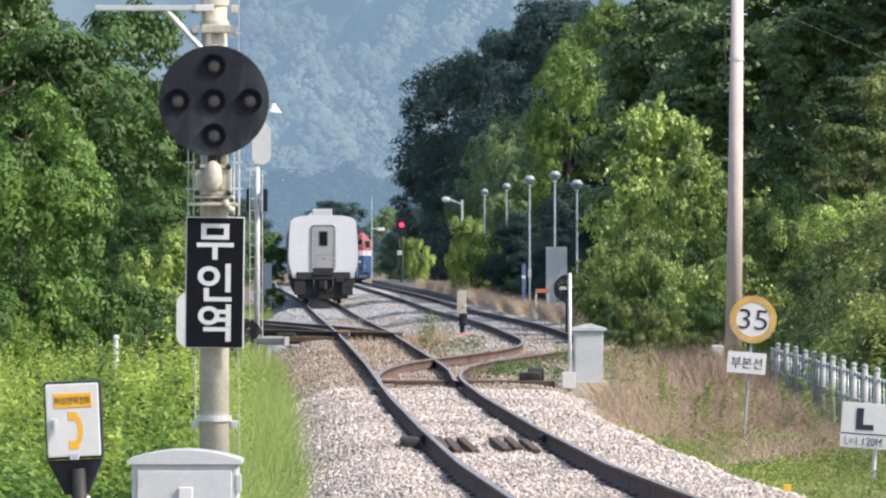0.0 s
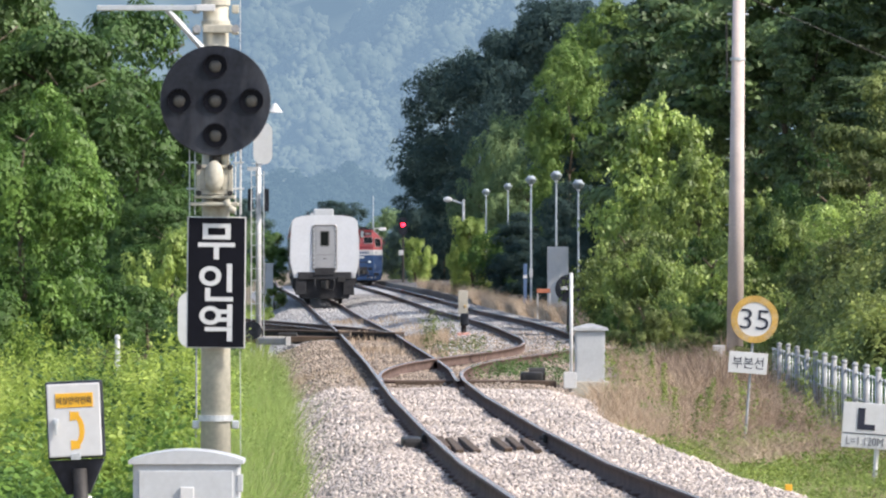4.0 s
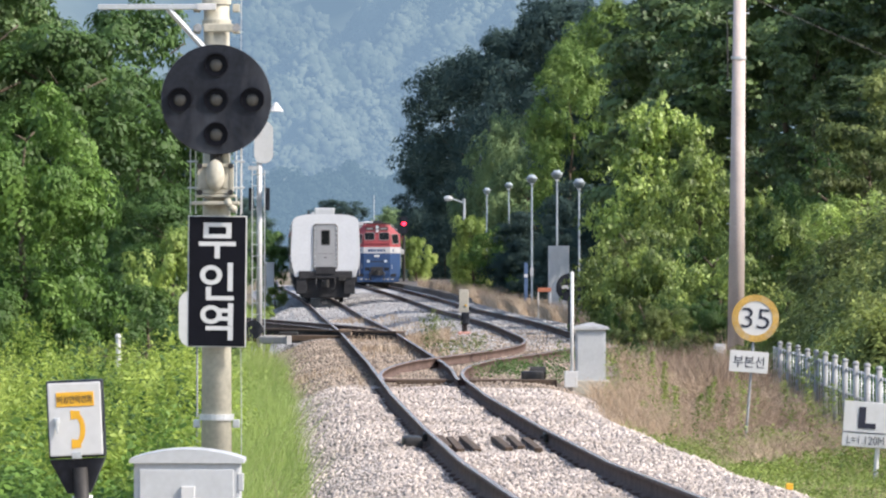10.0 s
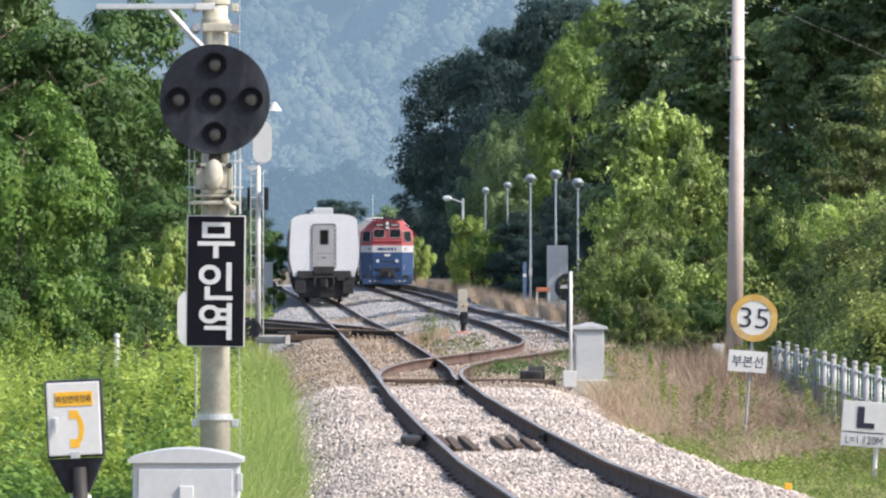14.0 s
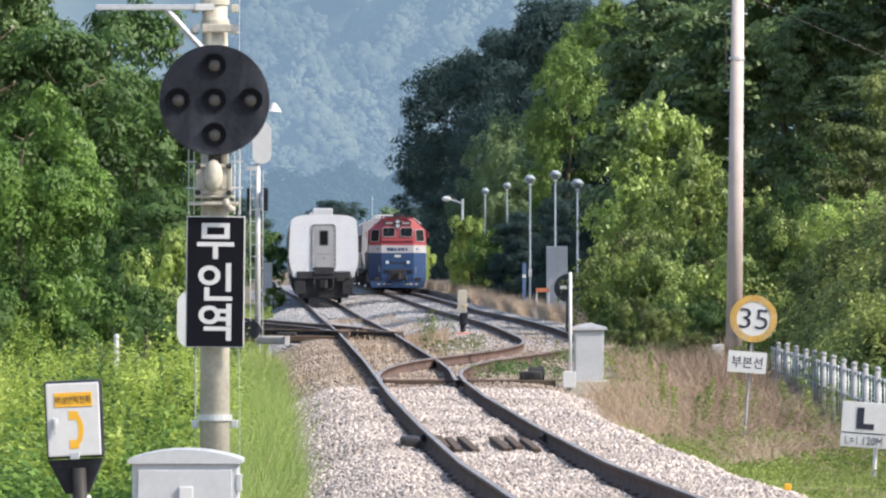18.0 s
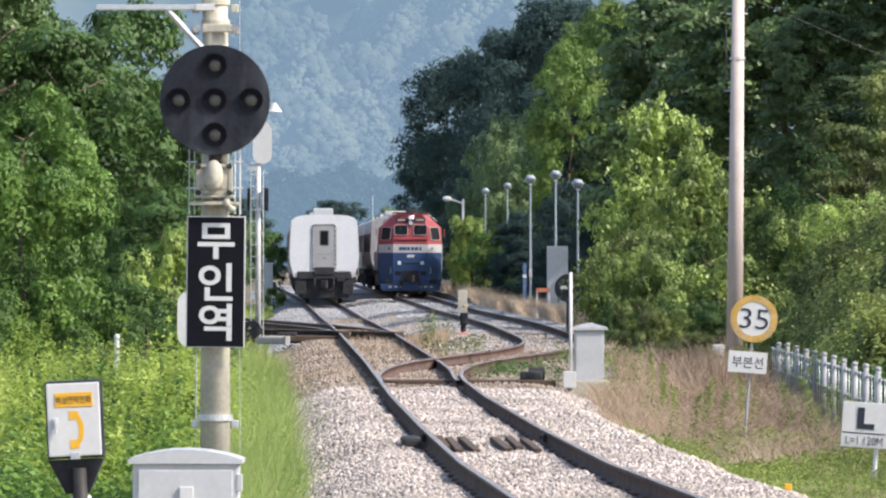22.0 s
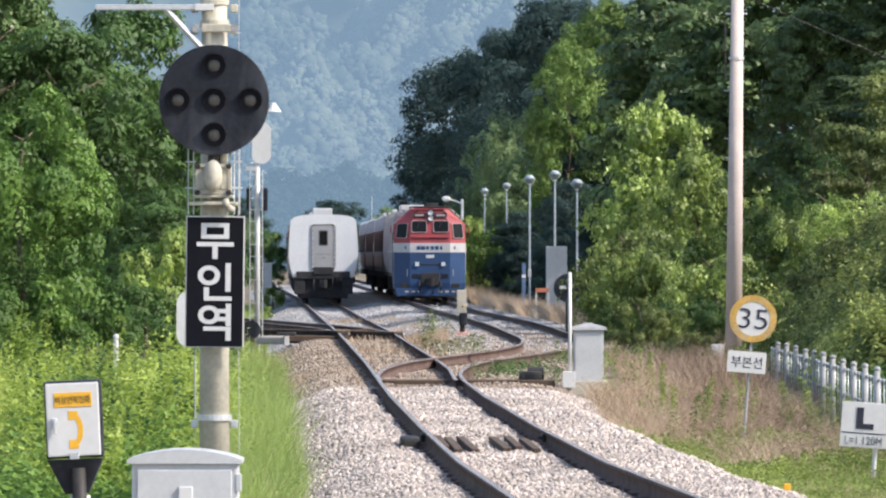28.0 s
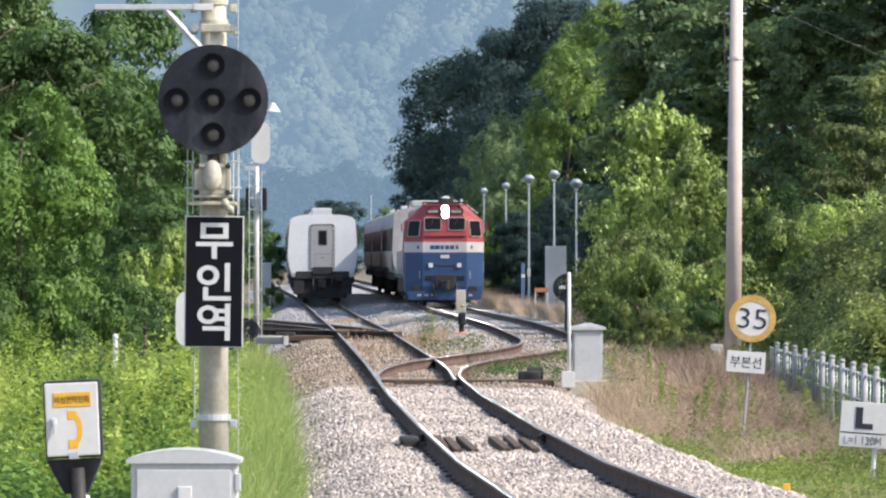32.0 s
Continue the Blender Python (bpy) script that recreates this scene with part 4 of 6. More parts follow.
def loco(m):
    """A diesel locomotive with a full-width cab, its nose at y = 0, running back along +y."""
    ob = thing("diesel_locomotive", m, "red, white and blue diesel locomotive hauling coaches out of the loop", "locomotive")

    def plan(z, half, back, nose=0.0, side=0.62):
        k = 0.86 / 1.53
        return [(-half * k, nose, z), (-half, nose + side, z), (-half, back, z), (half, back, z), (half, nose + side, z), (half * k, nose, z)]
    back = 3.4
    part("nose_lower", loft([plan(0.92, 1.50, back, 0.05), plan(1.15, 1.53, back), plan(2.47, 1.53, back)]), M_BLUE, ob, "blue painted lower nose")
    part("white_band", loft([plan(2.47, 1.534, back, -0.004), plan(2.87, 1.534, back, -0.004)]), M_BAND, ob, "white band round the nose")
    part("cab", loft([plan(2.87, 1.53, back), plan(3.0, 1.53, back, 0.03), plan(3.68, 1.52, back, 0.15), plan(4.02, 1.14, back, 0.23, 0.5), plan(4.31, 0.82, back, 0.30, 0.3)]),
         M_RED, ob, "red painted cab")
    # windscreens: the frames and panes lie on the raked faces
    rake = math.degrees(math.atan(0.13 / 0.74))
    for s in (-1, 1):
        f = part("windscreen_frame", frame_bar(round_rect(0.68, 0.52, 0.08), 0.04, 0.03), M_FRAME, ob, at=pose(s * 0.47, 0.085, 3.58, -rake))
        part("windscreen", slab(round_rect(0.62, 0.46, 0.07), 0.02), M_GLASS, f, "dark windscreen pane", at=pose(0, -0.003, 0))
        part("wiper", rod((0.05, -0.02, 0.25), (-0.08, -0.02, -0.05), 0.012, seg=6), M_STEEL_DARK, f)
        a = math.degrees(math.atan2(0.62, 0.67)) * s
        f = part("quarter_light_frame", frame_bar(round_rect(0.62, 0.66, 0.08), 0.04, 0.03), M_FRAME, ob, at=pose(s * 1.20, 0.355, 3.40, -9, 0, a))
        part("quarter_light", slab(round_rect(0.56, 0.60, 0.07), 0.02), M_GLASS, f, "dark angled side pane", at=pose(0, -0.003, 0))
        part("cab_side_window", box((0.03, 0.9, 0.7), (s * 1.53, 1.7, 3.35), 0.012), M_GLASS, ob)
        part("cab_side_door", box((0.03, 0.65, 1.75), (s * 1.535, 2.8, 2.5), 0.012), M_STEEL_DARK, ob, "dark recessed cab door")
        part("handrail", rod((s * 1.59, 2.4, 1.6), (s * 1.59, 2.4, 2.9), 0.02, seg=8), M_BAND, ob)
        b = part("marker_light", rod((s * 0.56, -0.05, 1.97), (s * 0.56, 0.05, 1.97), 0.11, seg=18), M_STEEL_DARK, ob)
        part("marker_lens", box((0.17, 0.02, 0.17), (s * 0.56, -0.056, 1.97), 0.006), M_MARKER, b, "pale marker lens")
        part("mirror", box((0.05, 0.1, 0.3), (s * 1.66, 0.95, 3.45), 0.01), M_RED, ob)
        for i in range(4):
            part("nose_step", box((0.30, 0.10, 0.04), (s * 1.12, 0.22, 0.62 + i * 0.09), 0.008), M_STEEL_DARK, ob)
        part("nose_hose", hose([(s * 0.45, -0.02, 1.25), (s * 0.47, -0.2, 1.0), (s * 0.42, -0.2, 0.72)], 0.04), M_UNDER, ob)
        part("grab_iron", rod((s * 0.98, -0.03 + 0.12, 1.45), (s * 0.98, -0.03 + 0.12, 1.75), 0.018, seg=6), M_BAND, ob)
    # lettering on the band stays plain bars
    for i, w in enumerate((0.16, 0.20, 0.12, 0.15, 0.16, 0.10)):
        x = -0.50 + i * 0.195
        part("name_bar", box((w, 0.008, 0.16), (x, -0.007, 2.66), 0.002), M_BLUE, ob)
    for x in (-1.05, 1.05):
        part("stripe_mark", box((0.10, 0.008, 0.12), (x, 0.16, 2.67), 0.002, turn=Euler((0, 0, radians(43 if x > 0 else -43))).to_matrix().to_4x4()), M_BLUE, ob)
    plate = part("number_board", box((0.34, 0.02, 0.13), (0.0, -0.012, 2.30), 0.004), M_WHITE, ob, "small white number board")
    part("number_bar", box((0.26, 0.01, 0.05), (0.0, -0.024, 2.30), 0.001), M_GREY, plate)
    for sgn in (-1, 1):
        nb = part("number_board", box((0.54, 0.03, 0.21), (sgn * 0.45, 0.215, 4.06), 0.006, turn=Euler((radians(-16), 0, 0)).to_matrix().to_4x4()), M_UNDER, ob, "dark number board")
        part("number_bar", box((0.38, 0.01, 0.09), (sgn * 0.45, 0.193, 4.06), 0.002), M_FRAME, nb)
    # headlight: a deep black tube with a turning lamp
    for z in (4.16, 3.93):
        part("headlight_housing", moved(ring(0.112, 0.138, 0.26, 24), pose(0.02, 0.08, z)), M_UNDER, ob)
        part("headlight_back", rod((0.02, 0.33, z), (0.02, 0.35, z), 0.135, seg=24), M_UNDER, ob)
        lamp = part("headlight_lamp", rod((0, 0.004, 0), (0, 0.016, 0), 0.1105, seg=24), M_HEADLIGHT, ob, "headlight lamp that comes on")
        part("lamp_glass", rod((0, -0.016, 0), (0, 0.002, 0), 0.1110, seg=24), M_LAMPGLASS, lamp)
        lamp.matrix_basis = pose(0.02, 0.13, z)
        LAMPS.append((lamp, z - 0.37))
    # brow, ledge under the windscreens, the crease and the apron of the nose
    part("brow", box((1.72, 0.16, 0.05), (0, 0.30, 4.325), 0.015), M_RED, ob)
    part("windscreen_ledge", box((1.62, 0.07, 0.06), (0, 0.0, 3.12), 0.02), M_RED, ob)
    part("nose_crease", slab([(-0.5, 2.02), (-0.3, 1.97), (0.3, 1.97), (0.5, 2.02), (0.5, 1.98), (0.28, 1.91), (-0.28, 1.91), (-0.5, 1.98)], 0.02), M_UNDER, ob, at=pose(0, -0.014, 0))
    for s in (-1, 1):
        # flat raised plates; the shade of a recess is put into their black
        part("recess_shade", box((0.30, 0.03, 0.20), (s * 0.62, -0.006, 1.46), 0.01), M_BLACK, ob, "raised black plate painted in for a shaded recess")
        part("shoulder_rail", hose([(s * 0.86, 0.25, 4.33), (s * 1.30, 0.45, 3.98)], 0.022), M_BAND, ob)
    # horns, roof gear
    part("roof_box", box((0.58, 0.7, 0.26), (0.08, 1.5, 4.46), 0.04), M_UNDER, ob, "black roof box")
    part("roof_cooler", box((1.3, 2.2, 0.24), (-0.55, 4.2, 4.40), 0.04), M_GREY, ob, "pale grey roof cooler")
    part("roof_beacon", rod((0.1, 0.9, 4.25), (0.1, 0.9, 4.42), 0.16, seg=14), M_STEEL_DARK, ob)
    part("horn", rod((-0.55, 0.5, 4.36), (-0.55, 1.1, 4.36), 0.09, 0.04, 12), M_STEEL_DARK, ob)
    part("roof_rail", hose([(-0.85, 0.6, 4.3), (-0.85, 0.7, 4.42), (0.85, 0.7, 4.42), (0.85, 0.6, 4.3)], 0.03), M_STEEL_DARK, ob)
    part("roof_vent", box((1.3, 1.0, 0.16), (0, 2.3, 4.33), 0.03), M_STEEL_DARK, ob)
    # buffer beam, coupler, pilot
    part("buffer_beam", box((2.5, 0.3, 0.3), (0, 0.2, 1.0), 0.03), M_UNDER, ob)
    part("pilot_plate", slab([(-1.40, 0.62), (1.40, 0.62), (1.48, 0.95), (-1.48, 0.95)], 0.1), M_BLUE, ob, at=pose(0, 0.02, 0))
    part("coupler_pocket", box((0.80, 0.10, 0.55), (0, -0.02, 1.32), 0.03), M_UNDER, ob)
    part("coupler", box((0.32, 0.7, 0.32), (0, -0.28, 1.22), 0.06), M_STEEL_DARK, ob)
    part("coupler_knuckle", rod((0.05, -0.62, 1.05), (0.05, -0.62, 1.38), 0.11, seg=12), M_STEEL_DARK, ob)
    for x in (-1.0, -0.72, -0.45, 0.45, 0.72, 1.0):
        part("hazard_mark", box((0.15, 0.012, 0.07), (x, 0.012, 0.80), 0.002), M_CONCRETE, ob, "faded pale hazard mark")
    # long hood, walkway, tank
    part("hood", box((1.95, 15.6, 2.5), (0, back + 7.8, 2.75), 0.12), M_BLUE, ob, "blue engine hood")
    part("hood_stripe", box((1.97, 15.5, 0.4), (0, back + 7.8, 2.67), 0.01), M_BAND, ob)
    part("hood_top", box((1.9, 15.4, 0.35), (0, back + 7.8, 4.02), 0.12), M_RED, ob)
    for i in range(3):
        part("roof_fan", rod((0, back + 9 + i * 1.7, 4.18), (0, back + 9 + i * 1.7, 4.3), 0.6, seg=20), M_STEEL_DARK, ob)
    part("exhaust_stack", box((0.5, 0.9, 0.25), (0, back + 5, 4.25), 0.03), M_STEEL_DARK, ob)
    part("walkway", box((3.0, 16.6, 0.16), (0, back + 8.0, 1.5), 0.02), M_STEEL_DARK, ob)
    for s in (-1, 1):
        for i in range(9):
            part("rail_post", rod((s * 1.42, back + 1 + i * 1.8, 1.55), (s * 1.42, back + 1 + i * 1.8, 2.5), 0.02, seg=6), M_BAND, ob)
        part("walkway_rail", rod((s * 1.42, back + 0.4, 2.5), (s * 1.42, back + 15.6, 2.5), 0.02, seg=6), M_BAND, ob)
    part("fuel_tank", box((2.5, 5.0, 0.8), (0, 10.4, 0.85), 0.1), M_UNDER, ob)
    # the body rides low over its bogies
    for c in ob.children:
        c.matrix_basis = Matrix.Translation((0, 0, -0.37)) @ c.matrix_basis
    for yy in (4.0, 16.6):
        bogie(ob, yy, 3)
    return ob


LAMPS = []
N_PARKED = len(WHEELSETS)
LOCO_LEN = 20.2
engine = loco(pose(0, 300, 0))
hauled = [coach(pose(0, 330 + 24 * i, 0), "passenger coach with dark windows hauled behind the locomotive", M_HAULED, None) for i in range(3)]

# seconds, and the depth at which the locomotive's nose stands
RUN = [(0, 448), (3, 417), (6, 390), (9, 363), (11, 345), (13, 327), (15, 312), (17, 299.5), (19, 286.5), (21, 273.5), (23, 260.5), (25, 249.5),
       (28, 233.8), (30, 222.8), (32, 212)]


def run_at(t):
    """The nose's depth at a time, smoothed over two seconds."""
    grid = np.clip(np.linspace(t - 1.0, t + 1.0, 21), 0, 32)
    return float(np.mean(np.interp(grid, [a for a, _ in RUN], [b for _, b in RUN])))


def on_loop(nose, a, b):
    """The pose of a vehicle on the loop line: its nose at that depth, bogies a and b metres behind it."""
    p = Vector((float(loop_x(nose + a)), nose + a, float(loop_z(nose + a))))
    q = Vector((float(loop_x(nose + b)), nose + b, float(loop_z(nose + b))))
    d = (q - p).normalized()
    o = p - d * a
    return pose(o.x, o.y, o.z, math.degrees(math.asin(d.z)), 0, -math.degrees(math.atan2(d.x, d.y)))


# ---- things beside the line, the nearest first ----
def signal_pole():
    ob = thing("signal_pole", pose(-1.92, 46.0, -0.75), "tall concrete signal pole with brackets and a black plate", "signal")
    part("pole", rod((0, 0, -0.5), (0, 0, 6.6), 0.137, 0.100, 28), M_CREAM, ob, "weathered cream concrete pole", smooth=True)
    for z in (5.04, 4.86, 1.55):
        c = part("clamp", moved(ring(0.105 if z > 2 else 0.125, 0.122 if z > 2 else 0.146, 0.05, 24), pose(0, 0, z, 90)), M_CREAM if z > 2 else M_GALV, ob)
        for s in (-1, 1):
            part("clamp_bolt", box((0.06, 0.07, 0.07), (s * 0.165, 0, z - 0.03), 0.01), M_CREAM if z > 2 else M_GALV, c)
    part("clamp_plate", box((0.25, 0.05, 0.07), (0.02, -0.125, 4.84), 0.01), M_CREAM, ob)
    for sx in (-0.15, 0.17):
        part("plate_bolt", rod((sx, -0.15, 4.84), (sx, -0.10, 4.84), 0.035, seg=10), M_FENCE, ob)
    # arm and brace at the top
    part("arm", box((0.99, 0.06, 0.045), (-0.495, -0.12, 5.015), 0.006), M_GALV, ob, "long grey bracket arm")
    part("arm_plate", box((0.16, 0.07, 0.055), (-0.08, -0.125, 5.015), 0.006), M_WHITE, ob)
    part("brace", rod((-0.40, -0.12, 5.00), (-0.10, -0.12, 4.67), 0.026, seg=8), M_GALV, ob)
    part("cable", hose([(0.21, 0.0, 6.5), (0.205, 0.0, 4.5), (0.20, -0.02, 2.6), (0.21, -0.02, 1.55), (0.20, -0.02, 0.0)], 0.003), M_GREY, ob)
    # bracket under the disc
    part("bracket_box", box((0.30, 0.18, 0.25), (0.0, -0.16, 3.575), 0.015), M_CREAM, ob, "cream bracket box with bolts")
    part("box_frame", frame_bar(round_rect(0.30, 0.25, 0.015, 3, cz=3.575), 0.025, 0.02), M_CREAM, ob, at=pose(0, -0.27, 0))
    for sx in (-0.105, 0.10):
        part("box_door", box((0.075, 0.012, 0.17), (sx, -0.256, 3.575), 0.005), M_CREAM, ob)
    part("bracket_knob", ball((0.0, -0.30, 3.60), 0.10, squash=(0.8, 0.75, 1.35)), M_CREAM, ob, "worn cream cap", smooth=True)
    part("bracket_lip", box((0.34, 0.22, 0.025), (0.0, -0.17, 3.43), 0.008), M_CREAM, ob)
    part("bracket_tray", box((0.40, 0.24, 0.03), (0.0, -0.16, 3.37), 0.01), M_CREAM, ob)
    part("cable_gland", hose([(0.10, -0.26, 3.40), (0.12, -0.28, 3.34), (0.17, -0.27, 3.31)], 0.030), M_CREAM, ob, smooth=True)
    part("side_stay", rod((0.08, -0.14, 3.70), (0.08, -0.14, 3.90), 0.035, seg=12), M_CREAM, ob, smooth=True)
    for s in (-1, 1):
        for k in (0.17, 0.215):
            part("cage_rod", rod((s * k, -0.1, 3.28), (s * k, -0.1, 3.86), 0.006, seg=6), M_GALV, ob)
        for z in (3.5, 3.72):
            part("cage_bar", rod((s * 0.15, -0.1, z), (s * 0.24, -0.1, z), 0.008, seg=6), M_GALV, ob)
        for z in (3.46, 3.68):
            part("bracket_bolt", rod((s * 0.13, -0.30, z), (s * 0.13, -0.24, z), 0.024, seg=8), M_STEEL_DARK, ob)
    part("disc_stalk", rod((0, -0.16, 3.62), (0, -0.16, 3.95), 0.05, seg=12), M_STEEL_DARK, ob)
    # the round board with five lamps
    disc = part("signal_disc", loft([[(x, 0, z) for x, z in circle(0.458, 48)], [(x, 0.03, z) for x, z in circle(0.463, 48)], [(x, 0.09, z) for x, z in circle(0.44, 48)]]),
                M_BLACK, ob, "large round black signal board with five unlit lamps", at=pose(0.007, -0.28, 4.235))
    for x, z in ((0, 0), (0, 0.29), (0, -0.29), (-0.302, 0), (0.302, 0)):
        h = part("lamp_hood", hood_shape(), M_BLACKPLATE, disc, at=pose(x, 0, z) @ Matrix.Diagonal((1, 0.55, 1, 1)))
        part("lamp_lens", ball((0, -0.012, -0.006), 0.052, squash=(1, 0.45, 1)), M_LENS, h, "unlit yellowish lens", smooth=True)
    # the black plate
    plate = part("name_plate", box((0.492, 0.03, 1.10), (0, 0, 0), 0.004), M_WHITE, ob, "black plate with white lettering and a pale rim", at=pose(0.012, -0.19, 2.715, 0, 0.6, 0))
    part("plate_face", box((0.472, 0.01, 1.082), (0, -0.016, 0), 0.003), M_BLACKPLATE, plate)
    for ch, w, h, z in (("무", 0.31, 0.30, 0.342), ("인", 0.285, 0.315, 0.0), ("역", 0.275, 0.31, -0.337)):
        words(ch, (w, h), M_WHITE, plate, (0.0, -0.022, z), bold=0.008)
    return ob


def hood_shape():
    """A short visor round a lamp: a tube open to the front, cut back below."""
    bm = bmesh.new()
    n = 22
    rows = []
    for r, base in ((0.102, 0), (0.090, 0)):
        tip = [bm.verts.new((r * math.sin(2 * math.pi * i / n), -0.03 - 0.045 * (0.5 + 0.5 * math.cos(2 * math.pi * i / n)), r * math.cos(2 * math.pi * i / n))) for i in range(n)]
        root = [bm.verts.new((r * math.sin(2 * math.pi * i / n), 0.002, r * math.cos(2 * math.pi * i / n))) for i in range(n)]
        rows.append((tip, root))
    for i in range(n):
        j = (i + 1) % n
        bm.faces.new((rows[0][0][i], rows[0][0][j], rows[0][1][j], rows[0][1][i]))
        bm.faces.new((rows[1][0][i], rows[1][0][j], rows[1][1][j], rows[1][1][i]))
        bm.faces.new((rows[0][0][i], rows[0][0][j], rows[1][0][j], rows[1][0][i]))
    back = [bm.verts.new((0.094 * math.sin(2 * math.pi * i / n), -0.006, 0.094 * math.cos(2 * math.pi * i / n))) for i in range(n)]
    bm.faces.new(back)
    return bm


def phone_box():
    ob = thing("telephone_box", pose(-2.628, 40.0, -0.65, 0, -2.6, 0), "white trackside telephone box on a post", "telephone")
    z = 1.635
    part("case", box((0.410, 0.22, 0.565), (0, 0.12, z), 0.012), M_BLACK, ob, "dark weathered metal case")
    door = part("door", box((0.388, 0.03, 0.535), (0, 0, z), 0.01), M_WHITE, ob, "white enamel door")
    lab = part("label_plate", box((0.275, 0.006, 0.105), (0.005, -0.017, z + 0.145), 0.002), M_YELLOW, door, "yellow label")
    words("비상연락전화", (0.255, 0.055), M_INK, lab, (0.005, -0.022, z + 0.145), depth=0.001)
    part("handset_mark", handset(), M_YELLOW, door, "yellow handset symbol", at=pose(0.03, -0.0165, z - 0.075))
    part("latch", box((0.045, 0.03, 0.05), (-0.135, -0.025, z - 0.01), 0.01), M_GALV, door)
    part("latch_lever", box((0.022, 0.025, 0.10), (-0.133, -0.04, z - 0.05), 0.006), M_GALV, door)
    part("door_clip", box((0.07, 0.02, 0.05), (0.0, -0.012, z - 0.265), 0.004), M_GALV, door)
    part("hood_base", loft([[(-0.20, -0.0, 1.34), (0.20, 0.0, 1.34), (0.20, 0.22, 1.34), (-0.20, 0.22, 1.34)],
                            [(-0.085, 0.05, 1.09), (0.085, 0.05, 1.09), (0.085, 0.19, 1.09), (-0.085, 0.19, 1.09)]]), M_BLACK, ob, "tapered black base")
    part("post", rod((0.02, 0.03, -0.3), (0.02, 0.03, 1.28), 0.055, seg=18), M_STEEL_DARK, ob, "round dark post", smooth=True)
    part("post_collar", rod((0.02, 0.1, 0.9), (0.02, 0.1, 1.07), 0.075, seg=18), M_WHITE, ob, smooth=True)


def handset():
    pts_out, pts_in = [], []
    for i in range(13):
        a = radians(-80 + 160 * i / 12)
        pts_out.append((0.072 * math.cos(a), 0.125 * math.sin(a)))
        pts_in.append((0.034 * math.cos(a), 0.084 * math.sin(a)))
    bm = slab([(x - 0.03, z) for x, z in pts_out + pts_in[::-1]], 0.004)
    for s in (-1, 1):
        slab([(-0.062, s * 0.106 - 0.034), (0.006, s * 0.106 - 0.028), (0.006, s * 0.106 + 0.028), (-0.062, s * 0.106 + 0.034)], 0.005, bm, -0.0012)
    return bm


def cabinet():
    ob = thing("equipment_cabinet", pose(-2.03, 43.0, -0.72), "light grey steel equipment cabinet with a curved lid", "cabinet")
    part("body", box((0.83, 0.5, 1.34), (0, 0.25, 0.62), 0.015), M_GREY, ob)
    part("door", box((0.74, 0.02, 1.20), (0, -0.008, 0.62), 0.008), M_GREY, ob, "flush grey door")
    arc = [(-0.45 + 0.90 * i / 14, 1.30 + 0.078 * math.sin(math.pi * i / 14) ** 0.8) for i in range(15)]
    part("lid", slab(arc[::-1] + [(-0.45, 1.27), (0.45, 1.27)], 0.56), M_GREY, ob, "arched lid with an overhang", at=pose(0, -0.03, 0))
    part("latch", box((0.11, 0.03, 0.12), (0.01, -0.03, 1.03), 0.008), M_WHITE, ob)
    for z in (0.4, 1.12):
        part("hinge", box((0.045, 0.06, 0.14), (0.425, 0.02, z), 0.008), M_GREY, ob)


signal_pole()
phone_box()
cabinet()


def round_board():
    ob = thing("track_sign", pose(-2.72, 60, -0.7), "white board with rounded corners half hidden behind the pole", "sign")
    part("board", slab(round_rect(0.40, 0.62, 0.14, cz=2.2), 0.02), M_WHITE, ob)
    part("post", rod((0, 0.05, -0.3), (0, 0.05, 2.3), 0.010, seg=12), M_FENCE, ob)


round_board()


def ladder_mast():
    y = 150.0
    ob = thing("signal_mast", pose(-5.09, y, float(ground_z(-5.09, y))), "slim pale signal mast with a ladder and a signal head", "signal")
    g = -float(ground_z(-5.09, y))
    part("mast", rod((0, 0, -0.3), (0, 0, g + 5.9), 0.085, 0.075, 14), M_WHITE, ob, smooth=True)
    for s in (-1, 1):
        part("ladder_rail", rod((s * 0.17 - 0.02, -0.25, 0.0), (s * 0.17 - 0.02, -0.25, g + 4.6), 0.016, seg=6), M_GALV, ob)
    for i in range(17):
        part("rung", rod((-0.19, -0.25, 0.3 + i * 0.32), (0.15, -0.25, 0.3 + i * 0.32), 0.013, seg=6), M_GALV, ob)
    part("back_board", slab(round_rect(0.52, 1.15, 0.24, cz=g + 5.35), 0.05), M_WHITE, ob, "rounded pale signal back board", at=pose(0.12, -0.1, 0))
    part("lamp_arm", rod((0.1, 0, g + 6.1), (0.45, 0, g + 6.35), 0.03, seg=8), M_GALV, ob)
    part("lamp_shade", rod((0.45, 0, g + 6.2), (0.45, 0, g + 6.45), 0.22, 0.04, 16), M_WHITE, ob, "white conical lamp shade")
    for s in (-1, 1):
        part("signal_box", box((0.14, 0.2, 0.62), (s * 0.22, -0.1, g + 3.8), 0.02), M_BLACK, ob)
    part("arm_plate", box((0.30, 0.04, 0.12), (-0.15, -0.2, g + 4.65), 0.01), M_GREY, ob)
    part("base_signal", rod((-0.16, -0.35, g + 0.23), (-0.16, -0.15, g + 0.23), 0.26, seg=20), M_BLACK, ob)
    part("base_block", box((0.7, 0.7, 0.3), (0, 0, 0.1), 0.03), M_CONCRETE, ob)


ladder_mast()


